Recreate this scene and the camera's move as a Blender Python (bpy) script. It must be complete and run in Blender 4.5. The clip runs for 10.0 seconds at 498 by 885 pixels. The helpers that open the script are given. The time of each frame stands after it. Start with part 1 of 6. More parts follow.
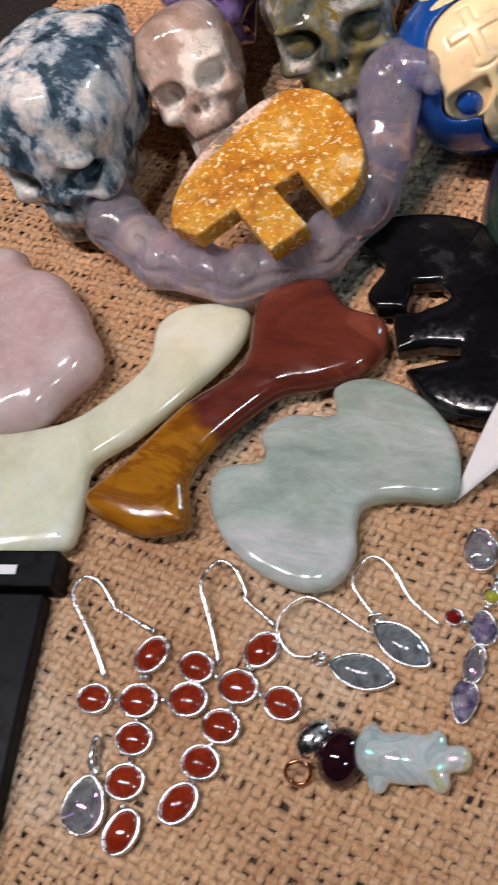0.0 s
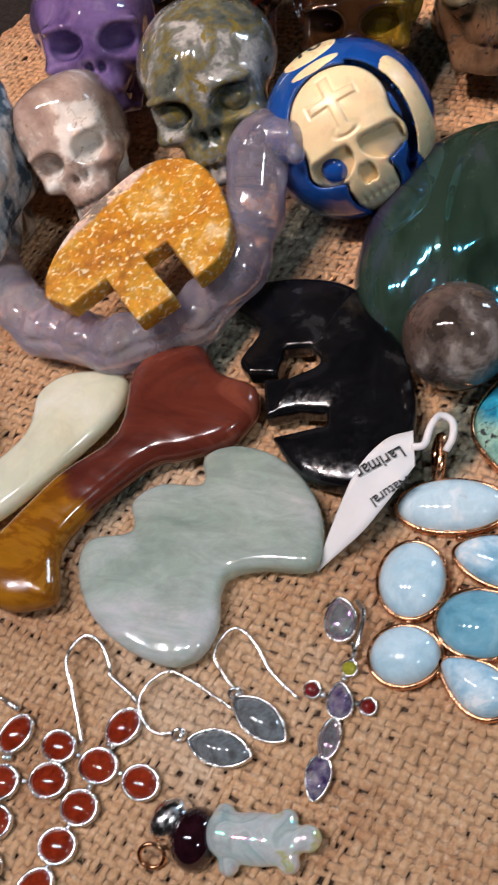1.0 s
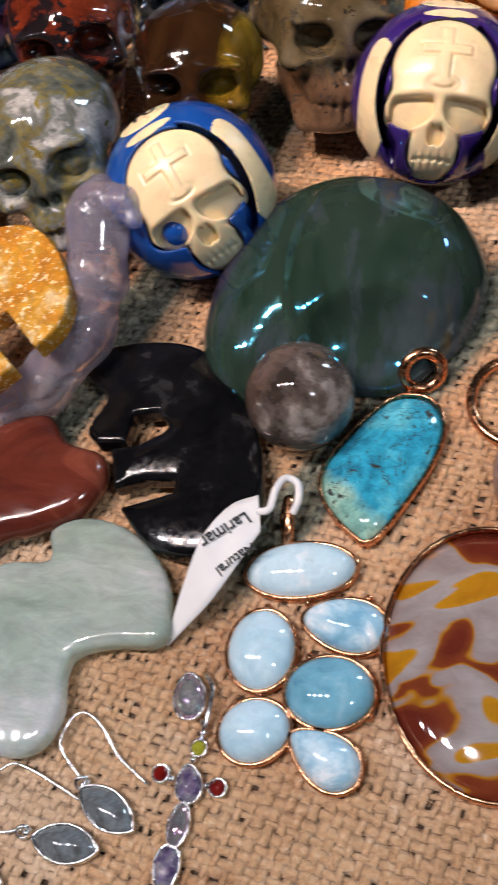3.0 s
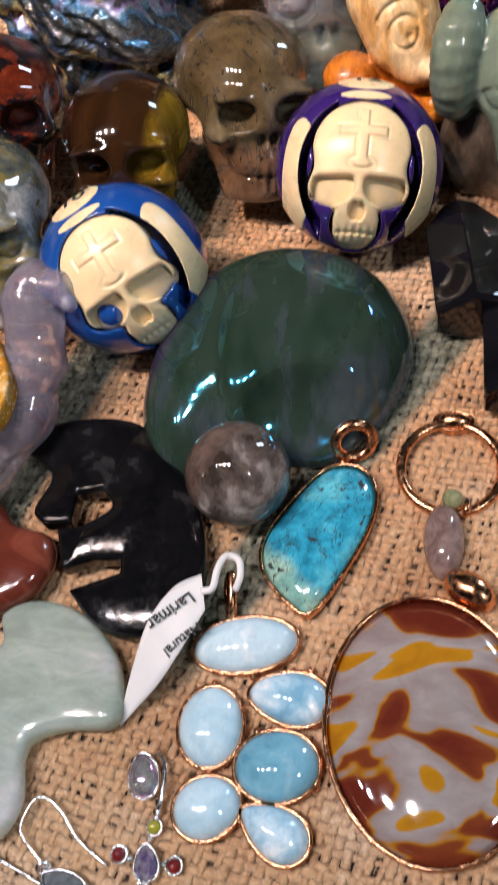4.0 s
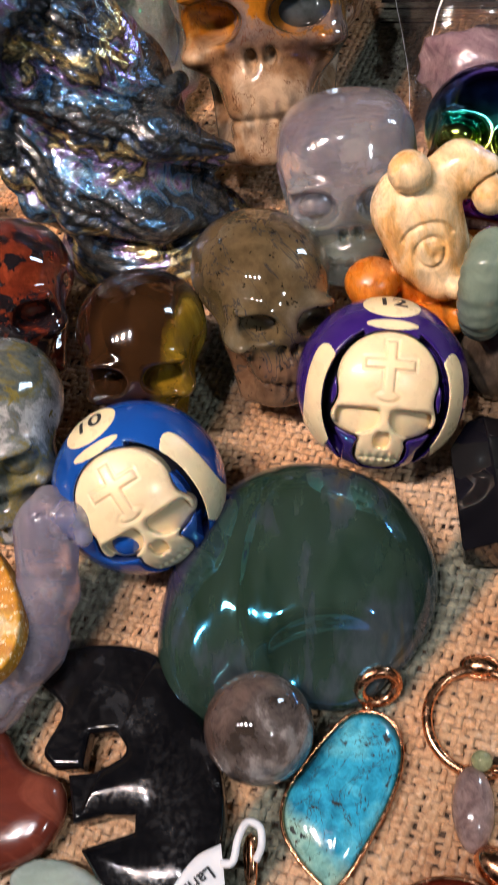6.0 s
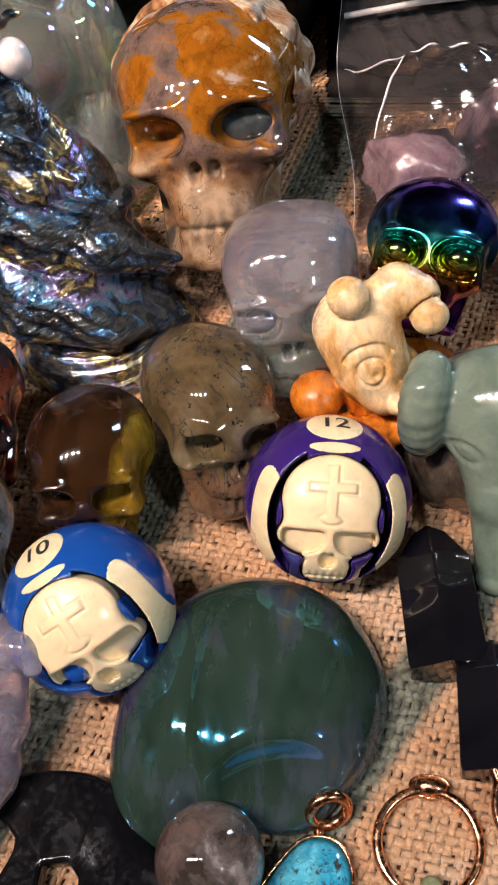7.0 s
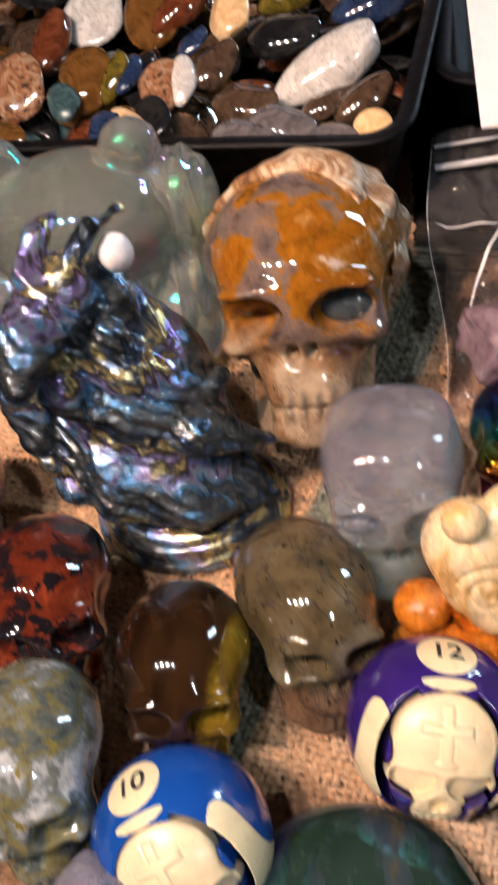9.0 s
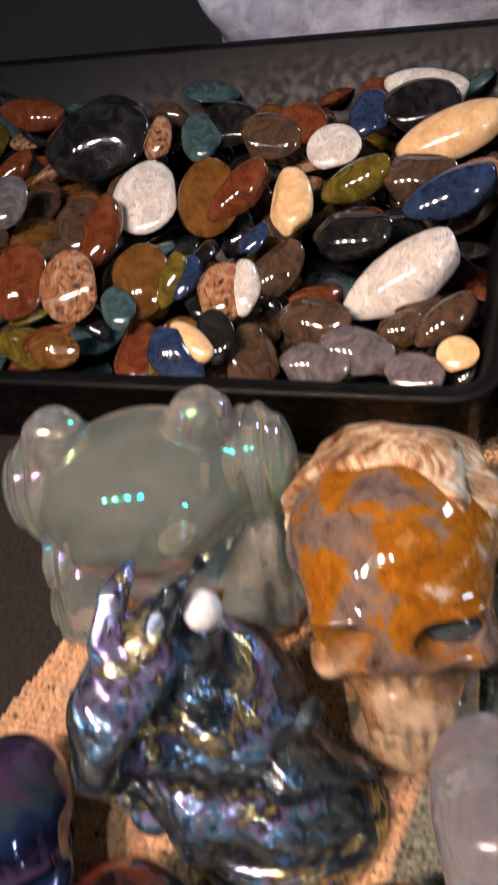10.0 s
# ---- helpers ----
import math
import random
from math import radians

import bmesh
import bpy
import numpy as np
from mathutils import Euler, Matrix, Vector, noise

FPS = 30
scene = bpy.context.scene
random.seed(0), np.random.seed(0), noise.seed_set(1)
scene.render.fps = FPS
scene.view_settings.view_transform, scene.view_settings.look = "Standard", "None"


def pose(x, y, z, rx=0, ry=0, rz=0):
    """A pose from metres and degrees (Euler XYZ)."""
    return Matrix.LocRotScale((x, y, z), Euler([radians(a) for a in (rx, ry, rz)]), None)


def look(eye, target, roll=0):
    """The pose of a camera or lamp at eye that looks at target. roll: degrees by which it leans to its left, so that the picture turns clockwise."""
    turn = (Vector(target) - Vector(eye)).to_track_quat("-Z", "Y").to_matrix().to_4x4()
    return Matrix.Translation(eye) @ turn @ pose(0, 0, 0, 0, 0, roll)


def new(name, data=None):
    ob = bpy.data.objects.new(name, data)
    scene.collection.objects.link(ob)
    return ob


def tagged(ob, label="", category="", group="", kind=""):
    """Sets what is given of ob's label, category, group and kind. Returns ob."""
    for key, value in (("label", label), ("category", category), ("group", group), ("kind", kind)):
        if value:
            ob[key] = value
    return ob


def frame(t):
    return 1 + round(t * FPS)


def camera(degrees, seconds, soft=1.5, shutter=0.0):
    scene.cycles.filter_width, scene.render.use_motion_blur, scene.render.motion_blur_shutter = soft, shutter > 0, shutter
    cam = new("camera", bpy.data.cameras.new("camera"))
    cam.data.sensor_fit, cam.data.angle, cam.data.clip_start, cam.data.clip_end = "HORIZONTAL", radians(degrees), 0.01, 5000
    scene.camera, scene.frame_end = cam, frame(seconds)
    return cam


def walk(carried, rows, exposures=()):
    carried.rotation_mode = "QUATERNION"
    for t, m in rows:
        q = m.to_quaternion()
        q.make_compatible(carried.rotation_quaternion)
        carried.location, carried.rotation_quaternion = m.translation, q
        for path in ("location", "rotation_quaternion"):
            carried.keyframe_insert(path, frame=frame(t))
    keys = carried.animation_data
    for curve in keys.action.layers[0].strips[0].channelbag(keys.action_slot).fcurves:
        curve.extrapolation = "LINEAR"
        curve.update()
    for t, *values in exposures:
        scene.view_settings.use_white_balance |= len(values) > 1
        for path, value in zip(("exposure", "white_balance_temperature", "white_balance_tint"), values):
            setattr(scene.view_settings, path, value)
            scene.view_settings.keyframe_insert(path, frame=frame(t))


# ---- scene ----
cam = camera(30.47, 10.0, shutter=0.5)
PATH = [
    (0, (-0.01690, 0.09046, 0.23939), (-0.14999, 0.26189, -0.09661), -27.16),
    (0.5, (-0.00079, 0.10078, 0.23142), (-0.13128, 0.27529, -0.10401), -26.87),
    (1, (0.01565, 0.10861, 0.23619), (-0.11347, 0.29299, -0.09447), -26.16),
    (1.5, (0.02124, 0.11450, 0.22563), (-0.10075, 0.30363, -0.10505), -25.37),
    (2, (0.02923, 0.11764, 0.22567), (-0.08710, 0.31332, -0.10324), -24.61),
    (2.5, (0.03199, 0.12246, 0.22978), (-0.08017, 0.32244, -0.09799), -23.46),
    (3, (0.03778, 0.12261, 0.22907), (-0.06398, 0.32764, -0.09897), -22.02),
    (3.2, (0.04386, 0.12019, 0.22680), (-0.05332, 0.32491, -0.10281), -22.22),
    (4.3, (0.04507, 0.15153, 0.25903), (-0.03566, 0.35549, -0.07547), -20.73),
    (4.5, (0.04420, 0.15899, 0.26220), (-0.03720, 0.36622, -0.07012), -20.39),
    (5, (0.03901, 0.17476, 0.26768), (-0.03532, 0.38326, -0.06549), -18.44),
    (5.2, (0.03736, 0.17869, 0.26981), (-0.03584, 0.38734, -0.06352), -17.96),
    (6.3, (0.03507, 0.21103, 0.28563), (-0.04130, 0.42605, -0.04291), -18.51),
    (6.5, (0.03762, 0.21665, 0.29095), (-0.03304, 0.43556, -0.03629), -17.60),
    (7, (0.04590, 0.22451, 0.29691), (-0.01841, 0.44749, -0.02888), -16.74),
    (7.5, (0.04977, 0.23170, 0.29800), (-0.01560, 0.45759, -0.02557), -17.23),
    (8, (0.05120, 0.24213, 0.29594), (-0.01905, 0.46832, -0.02640), -18.49),
    (8.5, (0.04265, 0.25717, 0.30722), (-0.03253, 0.48607, -0.01208), -18.51),
    (9, (0.02516, 0.27640, 0.32231), (-0.05423, 0.51404, 0.01050), -17.37),
    (9.5, (0.01383, 0.31777, 0.35198), (-0.07328, 0.56318, 0.04836), -17.12),
    (10, (0.00184, 0.38635, 0.36859), (-0.08872, 0.62655, 0.06183), -20.09),
]
walk(cam, [(t, look(eye, target, roll)) for t, eye, target, roll in PATH], [(0, -0.18), (1.2, -0.16), (3, -0.04), (5, 0.0), (8, 0.05), (10, 0.05)])

# ---- world, lamps and exposure ----
world = bpy.data.worlds.new("market_hall")
scene.world = world
world.use_nodes = True
world.node_tree.nodes["Background"].inputs[0].default_value = (0.55, 0.62, 0.8, 1)
world.node_tree.nodes["Background"].inputs[1].default_value = 0.01
scene.view_settings.exposure = 0.0


def lamp(name, eye, target, sx, sy, watts, color):
    d = bpy.data.lights.new(name, "AREA")
    d.shape, d.size, d.size_y, d.energy, d.color = "RECTANGLE", sx, sy, watts, color
    ob = new(name, d)
    ob.matrix_world = look(eye, target)
    return ob


WARM, COOL = (1.0, 0.95, 1.02), (0.62, 0.80, 1.0)
MID = (-0.03, 0.36, 0.0)
# a row of four spot bulbs on a rail over the stall, warm fills added inside two of them to brighten the back,
# a cooler bulb to the other side, the doorway's daylight
for x, watts in ((-0.86, 3.0), (-0.62, 3.9), (-0.38, 4.7), (-0.15, 4.7)):
    lamp("rail_spot", (x, 0.06, 1.30), MID, 0.055, 0.055, watts, WARM)
for x in (-0.62, -0.38):
    lamp("warm_back_fill", (x, 0.06, 1.298), (-0.03, 0.62, 0.0), 0.05, 0.05, 0.46, (1.0, 0.58, 0.33)).data.spread = radians(34)
lamp("cool_bulb", (0.78, -0.25, 0.95), MID, 0.06, 0.06, 3.6, (0.86, 0.93, 1.0))
lamp("doorway_daylight", (1.50, 1.95, 0.72), MID, 0.24, 0.66, 19.0, COOL)

# ---- tools ----
def Pn(x):
    return np.asarray(x, float)


def smin(a, b, k):
    h = np.clip(0.5 + 0.5 * (b - a) / k, 0, 1)
    return b + (a - b) * h - k * h * (1 - h)


def smax(a, b, k):
    return -smin(-a, -b, k)


def ell(P, c, r):
    q = P - Pn(c)
    r = Pn(r)
    k0 = np.linalg.norm(q / r, axis=-1)
    k1 = np.linalg.norm(q / (r * r), axis=-1) + 1e-9
    return k0 * (k0 - 1) / k1


def cap(P, a, b, ra, rb=None):
    a, b = Pn(a), Pn(b)
    rb = ra if rb is None else rb
    ab = b - a
    t = np.clip(((P - a) @ ab) / (ab @ ab), 0, 1)
    return np.linalg.norm(P - a - t[..., None] * ab, axis=-1) - (ra + (rb - ra) * t)


def chain(P, pts, rs, k):
    d = cap(P, pts[0], pts[1], rs[0], rs[1])
    for i in range(1, len(pts) - 1):
        d = smin(d, cap(P, pts[i], pts[i + 1], rs[i], rs[i + 1]), k)
    return d


def spline(pts, per=6):
    """A closed smooth curve through a few points."""
    p = Pn(pts)
    n = len(p)
    t = np.linspace(0, 1, per, endpoint=False)[:, None]
    out = []
    for i in range(n):
        a, b, c, d = p[i - 1], p[i], p[(i + 1) % n], p[(i + 2) % n]
        out.append(0.5 * (2 * b + (c - a) * t + (2 * a - 5 * b + 4 * c - d) * t ** 2 + (3 * b - a - 3 * c + d) * t ** 3))
    return np.concatenate(out)


def path_spline(pts, per=8):
    """An open smooth curve through a few points."""
    p = Pn(pts)
    e = np.vstack([2 * p[0] - p[1], p, 2 * p[-1] - p[-2]])
    t = np.linspace(0, 1, per, endpoint=False)[:, None]
    out = []
    for i in range(1, len(e) - 2):
        a, b, c, d = e[i - 1], e[i], e[i + 1], e[i + 2]
        out.append(0.5 * (2 * b + (c - a) * t + (2 * a - 5 * b + 4 * c - d) * t ** 2 + (3 * b - a - 3 * c + d) * t ** 3))
    return np.concatenate(out + [p[-1:]])


def poly2(Q, poly):
    """Signed distance of points in the plane to a polygon."""
    best = np.full(len(Q), 1e9)
    inside = np.zeros(len(Q), bool)
    for a, b in zip(poly, np.roll(poly, -1, axis=0)):
        e, w = b - a, Q - a
        t = np.clip((w @ e) / (e @ e + 1e-18), 0, 1)
        best = np.minimum(best, ((w - t[:, None] * e) ** 2).sum(1))
        cross = (a[1] > Q[:, 1]) != (b[1] > Q[:, 1])
        xi = a[0] + (Q[:, 1] - a[1]) * e[0] / (e[1] if abs(e[1]) > 1e-15 else 1e-15)
        inside ^= cross & (Q[:, 0] < xi)
    return np.where(inside, -1, 1) * np.sqrt(best)


def nets(f, lo, hi, h):
    """The surface f = 0 as vertices and quads: one vertex for each crossed cell, drawn on to the surface."""
    lo, hi = Pn(lo), Pn(hi)
    n = np.ceil((hi - lo) / h).astype(int) + 1
    ax = [lo[i] + h * np.arange(n[i]) for i in range(3)]
    G = np.stack(np.meshgrid(*ax, indexing="ij"), -1)
    v = f(G.reshape(-1, 3)).reshape(n)
    s = v < 0
    cn = n - 1
    acc, cnt = np.zeros((*cn, 3)), np.zeros(cn)
    for axis in range(3):
        o = [i for i in range(3) if i != axis]
        for da in (0, 1):
            for db in (0, 1):
                sl0, sl1 = [None] * 3, [None] * 3
                sl0[axis], sl1[axis] = slice(0, cn[axis]), slice(1, cn[axis] + 1)
                for ob, d in zip(o, (da, db)):
                    sl0[ob] = sl1[ob] = slice(d, cn[ob] + d)
                a, b = v[tuple(sl0)], v[tuple(sl1)]
                m = (a < 0) != (b < 0)
                t = np.where(m, a / np.where(m, a - b, 1), 0)
                off = np.zeros((*cn, 3))
                off[..., axis] = t
                off[..., o[0]], off[..., o[1]] = da, db
                acc += off * m[..., None]
                cnt += m
    act = cnt > 0
    idx = np.full(cn, -1)
    idx[act] = np.arange(act.sum())
    cells = np.argwhere(act)
    V = lo + h * (cells + acc[act] / cnt[act][:, None])
    quads = []
    for axis in range(3):
        u, w = (axis + 1) % 3, (axis + 2) % 3
        sl0, sl1 = [slice(1, -1)] * 3, [slice(1, -1)] * 3
        sl0[axis], sl1[axis] = slice(0, -1), slice(1, None)
        a, b = s[tuple(sl0)], s[tuple(sl1)]
        e = np.argwhere(a != b)
        flip = a[a != b]
        e = e + [0 if i == axis else 1 for i in range(3)]
        du, dw = np.eye(3, dtype=int)[u], np.eye(3, dtype=int)[w]
        q = np.stack([idx[tuple((e - d).T)] for d in (du * 0, du, du + dw, dw)], 1)
        q[~flip] = q[~flip][:, ::-1]
        quads.append(q)
    Q = np.concatenate(quads)
    Q = Q[(Q >= 0).all(1)]
    d = h * 0.05
    for _ in range(2):
        g = np.stack([f(V + d * np.eye(3)[i]) - f(V - d * np.eye(3)[i]) for i in range(3)], 1) / (2 * d)
        step = f(V)[:, None] * g / ((g * g).sum(1)[:, None] + 1e-6)
        ln = np.linalg.norm(step, axis=1)[:, None]
        V = V - step * np.minimum(1, 0.6 * h / (ln + 1e-12))
    return V, Q


def mesh_of(name, V, F, smooth=True):
    me = bpy.data.meshes.new(name)
    V = np.asarray(V, np.float32)
    if isinstance(F, np.ndarray):
        k = F.shape[1]
        me.vertices.add(len(V))
        me.vertices.foreach_set("co", V.ravel())
        me.loops.add(F.size)
        me.loops.foreach_set("vertex_index", F.astype(np.int32).ravel())
        me.polygons.add(len(F))
        me.polygons.foreach_set("loop_start", np.arange(0, F.size, k, dtype=np.int32))
        me.update(calc_edges=True)
        me.validate()
    else:
        me.from_pydata(V.tolist(), [], F)
    if smooth:
        me.polygons.foreach_set("use_smooth", np.ones(len(me.polygons), bool))
    me.update()
    return me


def joined(pieces):
    """Several (V, F) with lists of faces as one."""
    V, F, n = [], [], 0
    for v, f in pieces:
        V.append(Pn(v))
        F += [[i + n for i in q] for q in f]
        n += len(v)
    return np.concatenate(V), F


def part(name, data, material, parent, label=""):
    """One mesh object under a thing or a part. data: a mesh, or (V, F)."""
    me = data if isinstance(data, bpy.types.Mesh) else mesh_of(name, *data)
    if material and not me.materials:
        me.materials.append(material)
    ob = new(name, me)
    ob.parent = parent
    return tagged(ob, label)


def solid(name, data, material, m, label, category, group="", kind=""):
    """A thing of one mesh."""
    ob = part(name, data, material, None)
    ob.matrix_world = m
    return tagged(ob, label, category, group, kind)


def thing(name, m, label, category, group=""):
    ob = new(name)
    ob.empty_display_size = 0.01
    ob.matrix_world = m
    return tagged(ob, label, category, group)


def tube(path, r, sides=8, closed=False):
    """A round wire along a path; r: one radius, or one for each point."""
    p = Pn(path)
    n = len(p)
    r = np.broadcast_to(Pn(r), (n,))
    t = (np.roll(p, -1, 0) - np.roll(p, 1, 0)) if closed else np.gradient(p, axis=0)
    t /= np.linalg.norm(t, axis=1)[:, None] + 1e-12
    ref = np.tile([0, 0, 1.0], (n, 1))
    ref[np.abs(t[:, 2]) > 0.9] = (1, 0, 0)
    u = np.cross(t, ref)
    u /= np.linalg.norm(u, axis=1)[:, None]
    w = np.cross(u, t)
    a = np.arange(sides) * 2 * np.pi / sides
    V = (p[:, None] + r[:, None, None] * (np.cos(a)[None, :, None] * u[:, None] + np.sin(a)[None, :, None] * w[:, None])).reshape(-1, 3)
    F = []
    for i in range(n if closed else n - 1):
        j = (i + 1) % n
        for k in range(sides):
            l = (k + 1) % sides
            F.append([i * sides + k, i * sides + l, j * sides + l, j * sides + k])
    if not closed:
        F += [list(range(sides))[::-1], [(n - 1) * sides + k for k in range(sides)]]
    return V, F


def dome(outline, h, base=0.0, rings=9, flat=2.0):
    """A cabochon over a closed outline in the plane: a foot wall and a rounded top."""
    o = Pn(outline)
    n, c = len(o), o.mean(0)
    V, F = [], []
    V += [(x, y, base) for x, y in o]
    V += [(x, y, base + 0.25 * h) for x, y in o]
    for k in range(1, rings):
        s = 1 - (k / rings) ** 1.0
        z = base + h * (0.25 + 0.75 * (1 - s ** flat) ** 0.5)
        V += [(c[0] + s * (x - c[0]), c[1] + s * (y - c[1]), z) for x, y in o]
    V.append((c[0], c[1], base + h))
    for k in range(rings):
        for i in range(n):
            j = (i + 1) % n
            F.append([k * n + i, k * n + j, (k + 1) * n + j, (k + 1) * n + i])
    F += [[rings * n + i, rings * n + (i + 1) % n, len(V) - 1] for i in range(n)]
    F.append(list(range(n))[::-1])
    return np.array(V), F


def oval(a, b, n=28, turn=0.0, c=(0, 0), drop=0.0):
    """An oval outline; drop > 0 draws one end to a point."""
    t = np.linspace(0, 2 * np.pi, n, endpoint=False)
    x, y = a * np.cos(t), b * np.sin(t)
    y = y * (1 - drop * (0.5 + 0.5 * np.cos(t)) ** 1.5)
    q = radians(turn)
    return np.stack([c[0] + x * np.cos(q) - y * np.sin(q), c[1] + x * np.sin(q) + y * np.cos(q)], 1)


def marquise(a, b, n=28, turn=0.0, c=(0, 0)):
    t = np.linspace(0, 2 * np.pi, n, endpoint=False)
    x = a * np.cos(t)
    y = b * np.sign(np.sin(t)) * np.abs(np.sin(t)) ** 1.6
    q = radians(turn)
    return np.stack([c[0] + x * np.cos(q) - y * np.sin(q), c[1] + x * np.sin(q) + y * np.cos(q)], 1)


def ring3(outline, z):
    o = Pn(outline)
    return np.column_stack([o, np.full(len(o), z)])


def grown(outline, d):
    """An outline moved outwards by d."""
    o = Pn(outline)
    t = np.roll(o, -1, 0) - np.roll(o, 1, 0)
    nrm = np.stack([t[:, 1], -t[:, 0]], 1)
    return o + d * nrm / (np.linalg.norm(nrm, axis=1)[:, None] + 1e-12)


def bead(c, r, seg=12, rings=8):
    V, F = [], []
    for i in range(1, rings):
        p = np.pi * i / rings
        for k in range(seg):
            a = 2 * np.pi * k / seg
            V.append((c[0] + r * np.sin(p) * np.cos(a), c[1] + r * np.sin(p) * np.sin(a), c[2] + r * np.cos(p)))
    for i in range(rings - 2):
        for k in range(seg):
            l = (k + 1) % seg
            F.append([i * seg + k, (i + 1) * seg + k, (i + 1) * seg + l, i * seg + l])
    V += [(c[0], c[1], c[2] + r), (c[0], c[1], c[2] - r)]
    t, b = len(V) - 2, len(V) - 1
    F += [[t, k, (k + 1) % seg] for k in range(seg)]
    F += [[b, (rings - 2) * seg + (k + 1) % seg, (rings - 2) * seg + k] for k in range(seg)]
    return np.array(V), F


def hoop(R, r, n=32, sides=8):
    a = np.linspace(0, 2 * np.pi, n, endpoint=False)
    return tube(np.stack([R * np.cos(a), R * np.sin(a), 0 * a], 1), r, sides, True)


def moved(vf, m):
    v, f = vf
    a = np.array(m)
    return Pn(v) @ a[:3, :3].T + a[:3, 3], f


def slab(outline, h, edge, bulge=0.0, rim=0.012, step=0.0009, extra=None):
    """A flat carving: a closed outline of thickness h with rounded edges, thicker towards its middle by bulge."""
    poly = Pn(outline)
    lo, hi = poly.min(0) - 0.003, poly.max(0) + 0.003

    def f(P):
        d2 = poly2(P[:, :2], poly)
        half = h / 2 + bulge / 2 * np.clip(1 - (1 + np.minimum(d2, 0) / rim).clip(0) ** 2, 0, 1)
        a, b = d2 + edge, np.abs(P[:, 2] - h / 2 - bulge / 2) - half + edge
        d = np.minimum(np.maximum(a, b), 0) + np.hypot(a.clip(0), b.clip(0)) - edge
        return extra(P, d) if extra else d

    return nets(f, (*lo, -0.003), (*hi, h + bulge + 0.003), step)


def box(x0, y0, z0, x1, y1, z1, bev=0.001):
    bm = bmesh.new()
    bmesh.ops.create_cube(bm, size=1)
    for v in bm.verts:
        v.co = Vector(((x0 + x1) / 2 + v.co.x * (x1 - x0), (y0 + y1) / 2 + v.co.y * (y1 - y0), (z0 + z1) / 2 + v.co.z * (z1 - z0)))
    if bev:
        bmesh.ops.bevel(bm, geom=bm.edges[:], offset=bev, segments=2, affect="EDGES", profile=0.5)
    me = bpy.data.meshes.new("box")
    bm.to_mesh(me)
    bm.free()
    return me


# ---- materials ----
def material(name):
    m = bpy.data.materials.new(name)
    m.use_nodes = True
    return m, m.node_tree, m.node_tree.nodes["Principled BSDF"]


def node(nt, kind, **values):
    n = nt.nodes.new(kind)
    for k, v in values.items():
        n.inputs[k].default_value = v
    return n


def ramp(nt, fac, stops, smooth=True):
    r = nt.nodes.new("ShaderNodeValToRGB")
    r.color_ramp.interpolation = "EASE" if smooth else "LINEAR"
    el = r.color_ramp.elements
    while len(el) < len(stops):
        el.new(0.5)
    for e, (p, c) in zip(el, stops):
        e.position, e.color = p, (*c, 1)
    nt.links.new(fac, r.inputs[0])
    return r.outputs[0]


def mixed(nt, fac, a, b):
    m = nt.nodes.new("ShaderNodeMix")
    m.data_type = "RGBA"
    nt.links.new(fac, m.inputs["Factor"])
    for sock, v in ((m.inputs[6], a), (m.inputs[7], b)):
        if isinstance(v, tuple):
            sock.default_value = (*v, 1)
        else:
            nt.links.new(v, sock)
    return m.outputs[2]


def coords(nt, stretch=(1, 1, 1), turn=(0, 0, 0)):
    tc, mp = nt.nodes.new("ShaderNodeTexCoord"), nt.nodes.new("ShaderNodeMapping")
    nt.links.new(tc.outputs["Object"], mp.inputs[0])
    mp.inputs["Scale"].default_value = stretch
    mp.inputs["Rotation"].default_value = [radians(a) for a in turn]
    return mp.outputs[0]


def noise_of(nt, co, scale, detail=5.0, rough=0.55, distort=0.0):
    n = node(nt, "ShaderNodeTexNoise", Scale=scale, Detail=detail, Roughness=rough, Distortion=distort)
    nt.links.new(co, n.inputs["Vector"])
    return n.outputs["Fac"]


